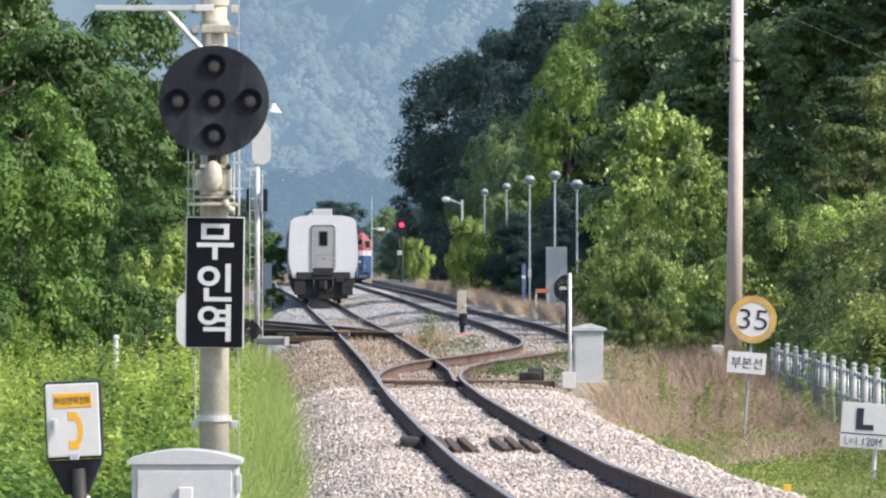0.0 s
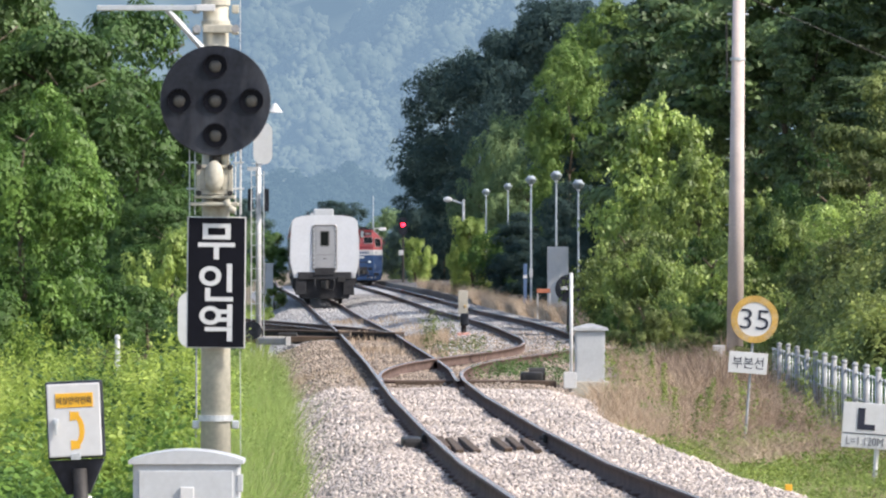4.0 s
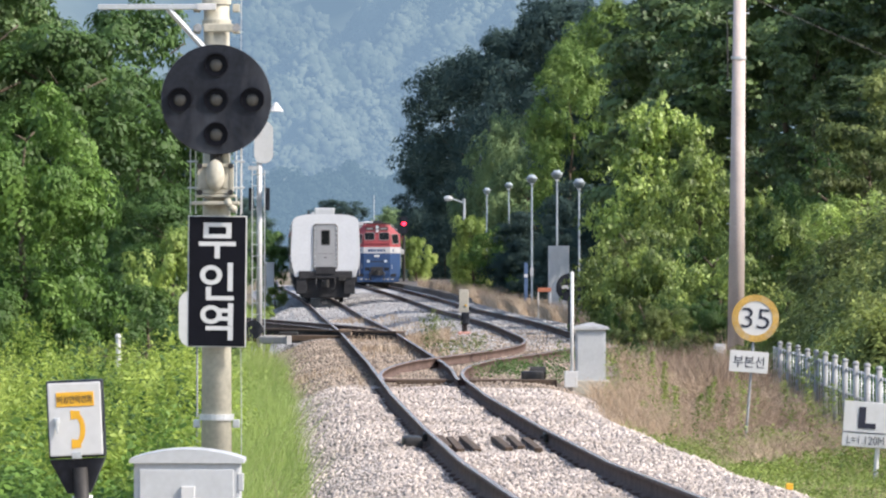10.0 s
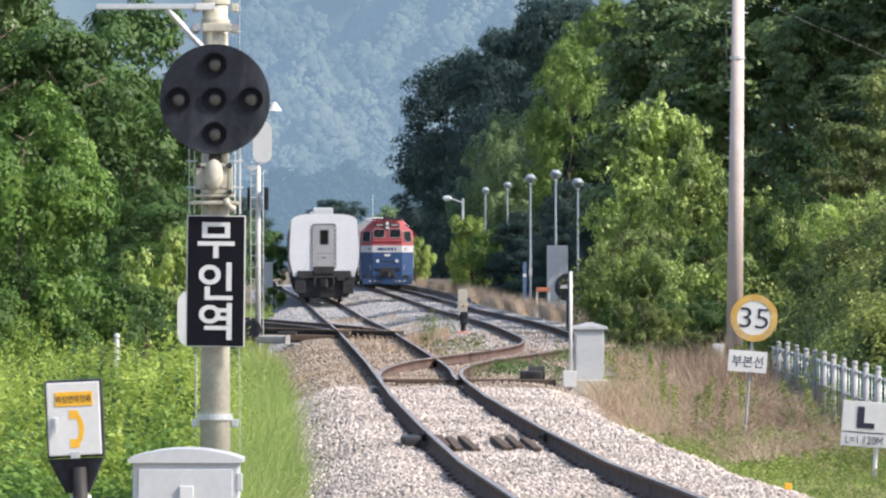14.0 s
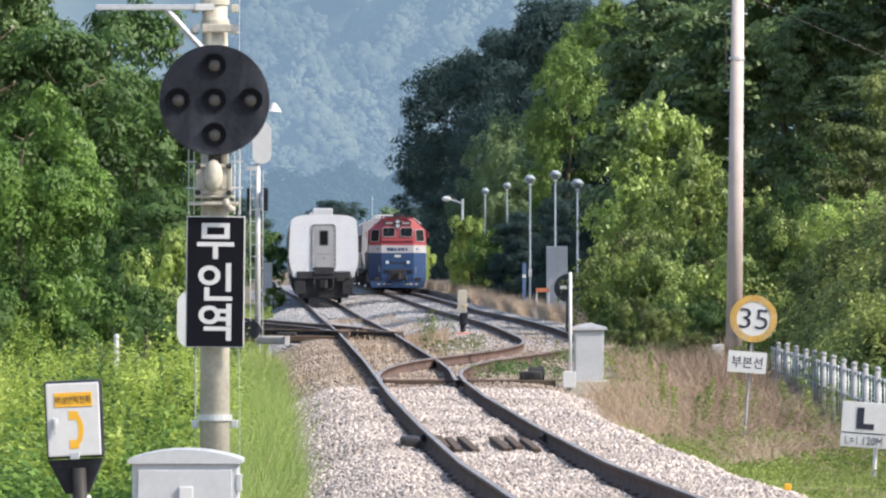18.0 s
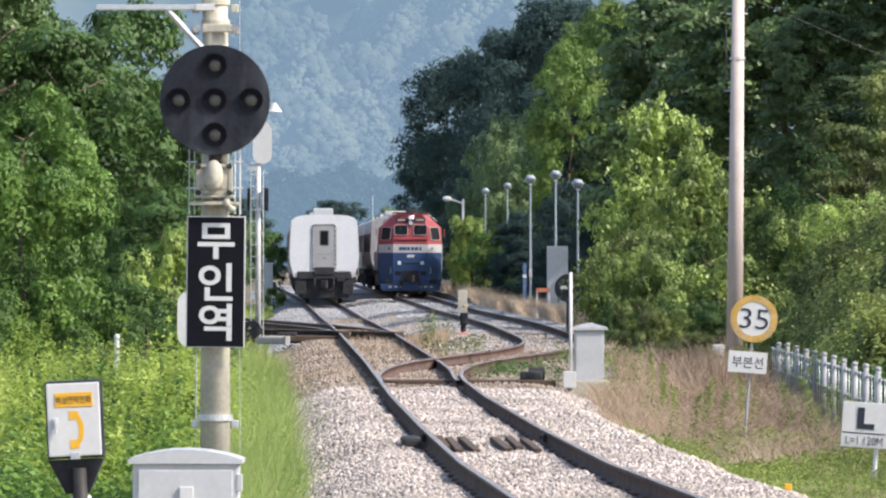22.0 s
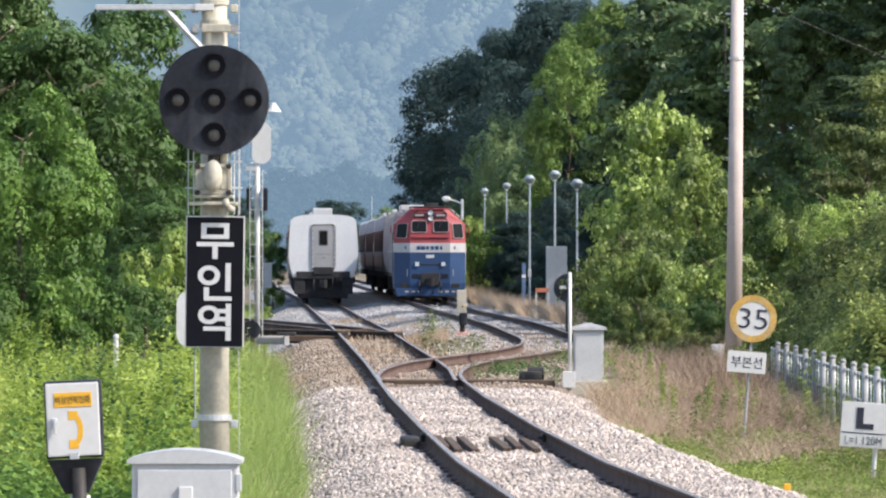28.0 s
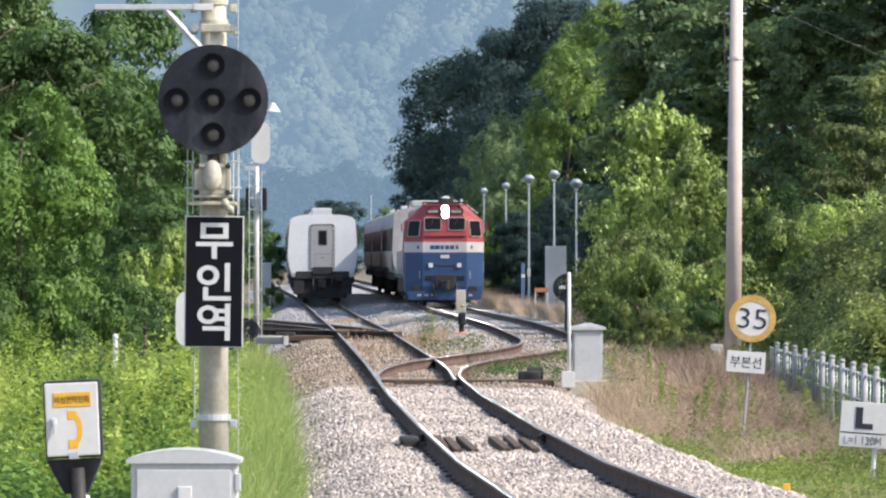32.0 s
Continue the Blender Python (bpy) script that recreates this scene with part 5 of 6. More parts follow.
def utility_pole():
    x, y = 6.09, 115.0
    ob = thing("utility_pole", pose(x, y, float(ground_z(x, y))), "tall pinkish concrete utility pole carrying wires", "utility pole")
    top = 8.2 - float(ground_z(x, y))
    part("pole", rod((0, 0, -0.5), (0.1, 0, top), 0.185, 0.125, 24), M_POLE, ob, smooth=True)
    for z in (5.75, 7.2):
        part("band", moved(ring(0.14, 0.165, 0.06, 20), pose(0.07, 0, z + 0.9, 90)), M_GALV, ob)
    part("bolt", rod((-0.15, 0, 7.62), (0.30, 0, 7.62), 0.02, seg=6), M_GALV, ob)
    for z in (3.2, 4.6, 5.0, 6.0):
        part("step_bolt", rod((-0.185, 0, z), (0.21, 0, z), 0.010, seg=6), M_GALV, ob)
    part("down_lead", hose([(-0.17, -0.02, 7.5), (-0.16, -0.12, 6.6), (-0.17, -0.14, 6.2)], 0.014), M_STEEL_DARK, ob)
    part("meter_box", box((0.24, 0.2, 0.56), (-0.34, -0.28, 0.40), 0.02), M_WHITE, ob, "small white box on the pole")
    for i, (dx, dz) in enumerate(((26, -7.0),)):
        w = [(0.1 + dx * k / 10, 10 * k / 10, top - 0.45 - i * 0.2 + dz * k / 10 - 1.2 * math.sin(math.pi * k / 10)) for k in range(11)]
        part("wire", hose(w, 0.008), M_STEEL_DARK, ob)


utility_pole()


def speed_sign():
    x, y = 4.80, 85.0
    g = float(ground_z(x, y))
    ob = thing("speed_sign", pose(x - 0.15, y, g, 0, 4.5, 0), "round speed limit sign, black 35 on white, amber rim", "sign")
    c = 1.24 - g
    part("post", rod((0, 0.05, -0.3), (0, 0.05, c + 0.2), 0.022, seg=12), M_FENCE, ob)
    d = part("board", slab(circle(0.36, 44), 0.02), M_WHITE, ob, at=pose(0, 0, c))
    part("rim", moved(ring(0.265, 0.368, 0.03, 44), pose(0, -0.008, 0)), M_AMBER, d, "weathered amber rim")
    words("35", (0.44, 0.31), M_INK, d, (0, -0.006, 0.0), bold=-0.003)
    p = part("name_plate", box((0.60, 0.015, 0.33), (-0.05, -0.02, 0.56 - g), 0.006), M_WHITE, ob, "white plate with black lettering")
    words("부본선", (0.48, 0.18), M_INK, p, (-0.05, -0.031, 0.56 - g))


speed_sign()


def length_sign():
    x, y = 5.385, 70.0
    g = float(ground_z(x, y))
    ob = thing("length_sign", pose(x, y, g, 0, 4, -4), "white board with a black letter and the loop length", "sign")
    part("post", rod((0.1, 0.06, -0.3), (0.1, 0.06, 0.3 - g), 0.03, seg=12), M_WHITE, ob)
    b = part("board", box((0.72, 0.02, 0.58), (0, 0, 0.035 - g), 0.008), M_WHITE, ob)
    words("L", (0.225, 0.275), M_INK, b, (-0.055, -0.016, 0.12 - g), bold=0.02)
    words("L=1.120M", (0.47, 0.105), M_INK, b, (-0.06, -0.016, -0.165 - g), bold=-0.002)
    part("divider", box((0.70, 0.006, 0.012), (0, -0.012, -0.07 - g)), M_INK, b)


length_sign()


def fence():
    ob = thing("post_fence", pose(0, 0, 0), "pale steel fence with round-topped posts and thin bars", "fence")
    post = mesh_of(rod((0, 0, -0.2), (0, 0, 1.10), 0.045, seg=12), "post", M_FENCE, True)
    cap = mesh_of(ball((0, 0, 1.10), 0.055, squash=(1, 1, 0.8)), "cap", M_FENCE, True)
    bar = mesh_of(rod((0, 0, 0.15), (0, 0, 1.0), 0.009, seg=6), "bar", M_GALV, True)
    pts = [(6.45, 66), (6.5, 82), (6.62, 100), (6.62, 111)]
    for (x0, y0), (x1, y1) in zip(pts, pts[1:]):
        n = max(1, int(math.hypot(x1 - x0, y1 - y0) / 2.3))
        for i in range(n):
            x, y = x0 + (x1 - x0) * i / n, y0 + (y1 - y0) * i / n
            p = new("post", post)
            p.parent = ob
            p.matrix_basis = pose(x, y, -0.60 + 0.015 * math.sin(y * 3))
            c = new("cap", cap)
            c.parent = p
            for k in (2, 4, 6):
                w = new("bar", bar)
                w.parent = ob
                w.matrix_basis = pose(x + (x1 - x0) / n * k / 8, y + (y1 - y0) / n * k / 8, -0.60)
        for z in (-0.05, 0.36):
            part("rail", rod((x0 + 0.04, y0, z), (x1 + 0.04, y1, z), 0.022, seg=8), M_FENCE, ob)


fence()


def relay_box():
    x, y = 2.74, 103.0
    g = float(ground_z(x, y))
    ob = thing("relay_box", pose(x, y, g), "grey steel relay cabinet with a pitched lid", "cabinet")
    top = 0.86 - g
    part("body", box((0.56, 0.5, top), (0, 0.25, top / 2 - 0.02), 0.012), M_GREY, ob)
    part("door", box((0.50, 0.015, top - 0.15), (0, -0.003, top / 2), 0.006), M_GREY, ob)
    part("lid", loft([[(-0.35, -0.06, top - 0.03), (0.35, -0.06, top - 0.03), (0.35, 0.56, top - 0.03), (-0.35, 0.56, top - 0.03)],
                      [(-0.33, -0.04, top + 0.02), (0.33, -0.04, top + 0.02), (0.33, 0.54, top + 0.02), (-0.33, 0.54, top + 0.02)],
                      [(-0.05, 0.2, top + 0.10), (0.05, 0.2, top + 0.10), (0.05, 0.3, top + 0.10), (-0.05, 0.3, top + 0.10)]]), M_FENCE, ob, "low pitched lid")
    part("plinth", box((0.74, 0.66, 0.5), (0, 0.25, -0.13 - g - 0.25), 0.02), M_CONCRETE, ob)


relay_box()


def white_post():
    x, y = 2.34, 101.0
    g = float(ground_z(x, y))
    ob = thing("marker_post", pose(x, y, g), "slim white marker post on a small white box", "post")
    part("post", rod((0, 0, 0), (0, 0, 1.92 - g), 0.033, seg=14), M_WHITE, ob, smooth=True)
    part("base_box", box((0.24, 0.2, 0.30), (-0.02, -0.05, 0.0 - g - 0.06), 0.012), M_WHITE, ob)


white_post()


def switch_machine():
    x, y = 1.62, 101.6
    g = float(ground_z(x, y))
    ob = thing("switch_machine", pose(x, y, rail_z(y) - 0.12), "dark electric switch machine with rods to the blades", "switch machine")
    part("motor_case", box((0.42, 0.6, 0.26), (0, 0, 0.03), 0.05), M_STEEL_DARK, ob)
    part("motor", rod((-0.05, 0.1, 0.12), (0.25, 0.1, 0.12), 0.12, seg=14), M_STEEL_DARK, ob)
    part("throw_rod", rod((-0.2, -0.1, -0.02), (-2.9, -0.1, -0.02), 0.03, seg=8), M_RAIL, ob)
    part("lock_rod", rod((-0.2, 0.18, -0.02), (-2.9, 0.18, -0.02), 0.03, seg=8), M_RAIL, ob)
    part("long_sleeper", box((3.0, 0.25, 0.14), (-1.05, -0.45, -0.06), 0.02), M_SLEEPER, ob)


switch_machine()


def trap_machine():
    x, y = -4.35, 152.0
    ob = thing("switch_machine", pose(x, y, float(rail_z(y)) - 0.12), "old dark switch machine beside the siding's blades", "switch machine")
    part("motor_case", box((0.55, 0.5, 0.28), (0, 0, 0.0), 0.05), M_STEEL_DARK, ob)
    part("cover", box((0.62, 0.4, 0.10), (-0.35, -0.9, 0.0), 0.03), M_CONCRETE, ob, "pale concrete cover slab")
    part("throw_rod", rod((0.2, -0.3, 0.0), (3.2, -0.3, 0.0), 0.03, seg=8), M_RAIL, ob)
    for i in range(3):
        part("long_timber", box((5.0, 0.24, 0.15), (1.0, -0.8 + i * 0.75, -0.03), 0.02), M_SLEEPER, ob)


trap_machine()


def cable_troughs():
    for x0, y0, x1, y1 in ((-5.6, 157.0, -2.75, 151.5), (-2.45, 150.8, -1.2, 149.6)):
        a, b = Vector((x0, y0, float(rail_z(y0)) - 0.05)), Vector((x1, y1, float(rail_z(y1)) - 0.05))
        ob = thing("cable_trough", Matrix.Translation((a + b) / 2) @ (b - a).to_track_quat("X", "Z").to_matrix().to_4x4(),
                   "black tarred cable trough lying across by the siding switch", "cable trough", "troughs at the siding switch")
        n = (b - a).length
        part("body", box((n, 0.34, 0.34), (0, 0, -0.1), 0.03), M_UNDER, ob)
        for i in range(3):
            part("lid", box((n / 3 - 0.02, 0.38, 0.05), (n * (i - 1) / 3, 0, 0.09), 0.012), M_SLEEPER, ob)
    ob = thing("concrete_duct", pose(-4.55, 146.0, float(rail_z(146)) - 0.12, 0, 0, -20), "short pale concrete duct lying beside the siding", "duct")
    part("body", box((0.8, 0.3, 0.2), (0, 0, 0), 0.04), M_FENCE, ob)
    part("end_cap", box((0.05, 0.34, 0.24), (0.40, 0, 0), 0.015), M_FENCE, ob)


cable_troughs()


def ground_signal():
    x, y = 0.52, 147.0
    g = float(ground_z(x, y))
    ob = thing("ground_signal", pose(x, y, g - 0.09), "small post signal with a grey box and a faded red foot", "signal")
    part("foot", box((0.34, 0.34, 0.24), (0, 0, 0.08), 0.03), M_PINK, ob)
    part("stem", rod((0, 0, 0.1), (0, 0, 0.95), 0.07, seg=12), M_STEEL_DARK, ob)
    part("lamp_pair", box((0.22, 0.24, 0.34), (0.02, -0.04, 0.55), 0.05), M_BLACK, ob)
    part("upper_box", box((0.26, 0.22, 0.62), (-0.02, 0, 1.02), 0.02), M_CONCRETE, ob)
    part("lamp", ball((0.03, -0.11, 0.90), 0.035), M_AMBER, ob)


ground_signal()


def disc_signal():
    x, y = 3.42, 150.0
    g = float(ground_z(x, y))
    ob = thing("disc_signal", pose(x, y, g), "low round dark signal disc beside the loop", "signal")
    part("disc", moved(rod((0, 0, 0), (0, 0.06, 0), 0.39, seg=32), pose(0, 0, 1.376 - g)), M_BLACK, ob)
    for s in (-1, 1):
        part("bracket", box((0.2, 0.05, 0.1), (s * 0.13, -0.03, 1.42 - g + s * 0.03), 0.01), M_GREY, ob)
    part("post", rod((0, 0.1, -0.2), (0, 0.1, 1.4 - g), 0.06, seg=12), M_STEEL_DARK, ob)


disc_signal()


def platform():
    n0, n1 = 226, 460
    ys = np.arange(n0, n1, 6.0)
    secs = []
    for y in ys:
        e = float(loop_x(y)) + 1.75
        z = float(loop_z(y)) - 0.55 + 0.55 * float(ease(n0, n0 + 40, y))
        secs.append([(e, y, z - 0.8), (e, y, z + 0.10), (e + 0.5, y, z + 0.11), (e + 7, y, z + 0.14), (e + 7, y, z - 0.8)])
    ob = part("platform", loft(secs), M_PLATFORM)
    tagged(ob, "low old platform with a dark edge and dry grass", "platform", kind="structure")


platform()


def globe_lamp(x, y, top):
    g = float(ground_z(x, y))
    ob = thing("platform_lamp", pose(x, y, g), "slim lamp post with a shaded globe lamp", "lamp post", "lamp posts along the platform")
    h = top - g
    part("pole", rod((0, 0, -0.1), (0, 0, h - 0.22), 0.045, 0.034, 10), M_BLUEGREY, ob)
    part("globe", ball((0, 0, h - 0.12), 0.19, squash=(1, 1, 0.8)), M_GLOBE, ob, "grey-green globe", smooth=True)
    part("cap", rod((0, 0, h - 0.10), (0, 0, h + 0.06), 0.235, 0.10, 18), M_BLUEGREY, ob, "shallow grey cap", smooth=True)
    part("collar", rod((0, 0, h - 0.32), (0, 0, h - 0.24), 0.07, seg=10), M_GALV, ob)
    part("fuse_box", box((0.12, 0.12, 0.3), (0, -0.05, h * 0.35), 0.01), M_GALV, ob)


for x, y, z in ((2.10, 276, 5.70), (3.15, 271, 5.90), (3.18, 201, 5.20), (3.92, 192, 5.22), (4.50, 184, 4.80)):
    globe_lamp(x, y, z)


def flood_lamp():
    x, y = 0.97, 277.0
    g = float(ground_z(x, y))
    ob = thing("flood_lamp", pose(x, y, g), "bracket lamp with a white shade on a short pole", "lamp post")
    part("pole", rod((0, 0, -0.1), (0, 0, 5.22 - g), 0.08, 0.07, 10), M_GALV, ob)
    part("arm", rod((0, 0, 5.00 - g), (-0.65, 0, 5.22 - g), 0.04, seg=8), M_GALV, ob)
    part("shade", ball((-0.80, 0, 5.23 - g), 0.17, squash=(1.35, 1, 0.85)), M_WHITE, ob, smooth=True)


flood_lamp()


def station_cabinet():
    x, y = 3.94, 190.0
    g = float(ground_z(x, y))
    ob = thing("station_cabinet", pose(x, y, g), "tall pale grey steel cabinet beside the loop", "cabinet")
    h = 2.62 - g
    part("body", box((0.72, 0.5, h), (0, 0, h / 2), 0.015), M_WHITE, ob)
    for s in (-1, 1):
        part("door", box((0.33, 0.02, h - 0.2), (s * 0.172, -0.255, h / 2), 0.006), M_WHITE, ob)
    part("handle", box((0.03, 0.03, 0.16), (-0.03, -0.275, h * 0.5), 0.006), M_GALV, ob)


station_cabinet()


def wall_panel():
    x, y = -9.02, 282.0
    ob = thing("wall_panel", pose(x, y, float(ground_z(x, y))), "low pale concrete wall at the station's far side", "wall")
    h = 1.95 - float(ground_z(x, y))
    part("panel", box((0.42, 0.15, h), (0, 0, h / 2), 0.02), M_WHITE, ob)
    part("coping", box((0.48, 0.22, 0.08), (0, 0, h), 0.02), M_WHITE, ob)


wall_panel()


def small_markers():
    g = float(ground_z(-5.97, 100))
    ob = thing("marker_stake", pose(-5.97, 100, g), "short white stake standing in the weeds", "stake")
    part("stake", rod((0, 0, -0.2), (0, 0, 0.74 - g), 0.05, 0.045, 12), M_WHITE, ob)
    part("cap", ball((0, 0, 0.74 - g), 0.055), M_WHITE, ob)
    g = float(ground_z(3.30, 52.5))
    ob = thing("marker_peg", pose(3.30, 52.5, g), "small yellow marker peg at the foot of the ballast", "peg")
    part("peg", rod((0, 0, -0.1), (0, 0, 0.10), 0.02, seg=8), M_YELLOW, ob)
    part("head", box((0.07, 0.04, 0.07), (0, 0, 0.12), 0.01), M_YELLOW, ob)
    g = float(ground_z(2.95, 200))
    ob = thing("sign_post", pose(2.95, 200, g), "narrow blue post beside the loop", "post")
    part("post", box((0.13, 0.1, 2.05 - g), (0, 0, 1.0 - g / 2), 0.015), M_SIGNBLUE, ob)
    part("band", box((0.135, 0.105, 0.12), (0, 0, 1.55 - g), 0.01), M_WHITE, ob)
    g = float(ground_z(-6.5, 500))
    ob = thing("yard_lamp", pose(-6.5, 500, g), "tall thin yard lamp with a flat white hood", "lamp post")
    part("pole", rod((0, 0, -0.2), (0, 0, 8.0 - g), 0.07, 0.05, 10), M_BLUEGREY, ob)
    part("hood", box((0.7, 0.4, 0.30), (0.85, 0, 5.0 - g), 0.08), M_WHITE, ob)
    part("arm", rod((0, 0, 5.05 - g), (0.9, 0, 5.05 - g), 0.04, seg=8), M_GALV, ob)


small_markers()


def barrier():
    x, y = 3.35, 185.0
    g = float(ground_z(x, y))
    ob = thing("warning_barrier", pose(x, y, g), "orange and white warning board on legs", "barrier")
    part("board", box((0.45, 0.03, 0.14), (0, 0, 1.12 - g), 0.006), M_ORANGE, ob)
    for s in (-1, 1):
        part("leg", rod((s * 0.2, 0.02, -0.1), (s * 0.2, 0.02, 1.15 - g), 0.025, seg=8), M_WHITE, ob)


barrier()


def red_signal():
    x, y = -3.02, 400.0
    z0 = float(loop_z(y))
    ob = thing("home_signal", pose(x, y, z0 - 0.3), "colour light signal showing red on a slim post", "signal")
    part("post", rod((0, 0, 0), (0, 0, 4.6 - z0), 0.10, 0.09, 12), M_STEEL_DARK, ob)
    part("head", slab(round_rect(0.62, 1.3, 0.25, cz=4.95 - z0), 0.2), M_BLACK, ob, at=pose(0, -0.2, 0))
    part("lens", ball((0, -0.24, 5.05 - z0), 0.17, squash=(1, 0.4, 1)), M_REDSIGNAL, ob, "glowing red lens")
    part("hood", rod((0, -0.45, 5.27 - z0), (0, -0.2, 5.30 - z0), 0.12, seg=10), M_BLACK, ob)
    part("lower_box", box((0.35, 0.25, 0.35), (-0.15, -0.1, 3.0 - z0), 0.03), M_GREY, ob)


red_signal()


# ---- ballast stones, weeds and grass ----
def stones(name, seed, count, y0, y1, lo, hi, size, material, label, power=1.0, lift=0.018, keep=None):
    """Crushed stone strewn over the bed: jittered angular lumps, each its own island."""
    rng = np.random.default_rng(seed)
    y = y0 + (y1 - y0) * rng.random(count) ** power
    far = np.where(y > TOE, loop_offset(y), 0.0)
    a, b = lo, hi + far
    x = main_x(y) + a + (b - a) * rng.random(count)
    if keep is not None:
        k = keep(x, y)
        x, y = x[k], y[k]
    # beside each rail the bed lies bare
    off = np.abs(x - main_x(y))
    k = (np.abs(off - G2 - 0.05 * np.sign(main_x(y) - x)) > 0.10) | (y > TOE)
    x, y = x[k], y[k]
    n = len(x)
    s = size * rng.uniform(0.55, 1.35, n)
    core = np.array([(1, 0, 0), (-1, 0, 0), (0, 1, 0), (0, -1, 0), (0, 0, 1), (0, 0, -1)], dtype=float) * 0.62
    tri = np.array([(0, 2, 4), (2, 1, 4), (1, 3, 4), (3, 0, 4), (2, 0, 5), (1, 2, 5), (3, 1, 5), (0, 3, 5)])
    co = core[None] * (1 + rng.uniform(-0.3, 0.35, (n, 6, 1))) + rng.uniform(-0.2, 0.2, (n, 6, 3))
    q = rng.normal(size=(n, 4))
    q /= np.linalg.norm(q, axis=1, keepdims=True)
    w, i, j, k = q.T
    rot = np.stack([1 - 2 * (j * j + k * k), 2 * (i * j - k * w), 2 * (i * k + j * w), 2 * (i * j + k * w), 1 - 2 * (i * i + k * k), 2 * (j * k - i * w),
                    2 * (i * k - j * w), 2 * (j * k + i * w), 1 - 2 * (i * i + j * j)], -1).reshape(n, 3, 3)
    co = np.einsum("nij,nkj->nki", rot, co) * s[:, None, None]
    z = ground_z(x, y) + 0.02 + lift * rng.uniform(0.2, 1.6, n)
    co += np.stack([x, y, z], -1)[:, None]
    f = (np.arange(n)[:, None, None] * 6 + tri[None]).reshape(-1, 3)
    tagged(new(name, raw_mesh(name, co.reshape(-1, 3), f, material)), label, "ballast", kind="stuff")


stones("ballast_stones", 1, 58000, 41, 66, -2.7, 3.0, 0.043, M_STONE, "sunlit pale crushed stones between and beside the rails", 1.0)
stones("ballast_stones", 2, 42000, 66, 98, -2.7, 3.1, 0.054, M_STONE, "pale crushed stones on the ballast shoulder", 1.0)
stones("ballast_stones", 3, 26000, 98, 200, -2.6, 2.8, 0.045, M_STONE_GREY, "grey crushed stones round the switches", 1.0, lift=0.02,
       keep=lambda x, y: (y > 150) | ((x > main_x(y) + 1.4) & (y > 127)))
stones("ballast_stones", 5, 27000, 97, 152, -3.4, 2.8, 0.045, M_STONE_BROWN, "brown oily stones and earth round the switch", 1.0, lift=0.012)
stones("ballast_stones", 4, 9000, 200, 300, -2.6, 2.4, 0.055, M_STONE_GREY, "grey crushed stones by the platform", 1.0, lift=0.02)


def scatter(rng, count, y0, y1, xa, xb, keep=None):
    """Points between two lines x = xa(y) and x = xb(y)."""
    y = rng.uniform(y0, y1, count)
    x = xa(y) + (xb(y) - xa(y)) * rng.random(count)
    if keep is not None:
        k = keep(x, y)
        x, y = x[k], y[k]
    return x, y


def mounds(x, y, s=1.0):
    return 0.5 + 0.5 * np.sin(x * 1.3 * s + 1.7 * np.sin(y * 0.21 * s)) * np.sin(y * 0.37 * s + 0.9 * np.sin(x * 0.9 * s))


def weeds(name, seed, x, y, low, high, per, leaf, material, label, spread=0.16):
    """Leafy weeds: stems hung with pointed leaves."""
    rng = np.random.default_rng(seed)
    n = len(x)
    h = low + (high - low) * (0.65 * mounds(x, y) + 0.35 * rng.random(n))
    z = ground_z(x, y)
    lean = rng.normal(size=(n, 2)) * 0.18
    u = rng.random((n, per)) ** 0.6
    a = rng.uniform(0, 2 * math.pi, (n, per))
    r = spread * rng.uniform(0.3, 1.2, (n, per)) * (1.25 - u * 0.8)
    px = x[:, None] + lean[:, :1] * u * h[:, None] + np.cos(a) * r
    py = y[:, None] + lean[:, 1:] * u * h[:, None] + np.sin(a) * r
    pz = z[:, None] + u * h[:, None]
    pos = np.stack([px, py, pz], -1).reshape(-1, 3)
    nm = np.stack([np.cos(a) * 0.5, np.sin(a) * 0.5, np.full_like(a, 0.8)], -1).reshape(-1, 3) + rng.normal(size=(n * per, 3)) * 0.4
    nm /= np.linalg.norm(nm, axis=1, keepdims=True)
    s = leaf * rng.uniform(0.55, 1.4, n * per)
    co, f = leaves(pos, nm, s, s * rng.uniform(0.32, 0.5, n * per), rng, 0.5)
    tagged(new(name, raw_mesh(name, co, f, material)), label, "weeds", kind="stuff")


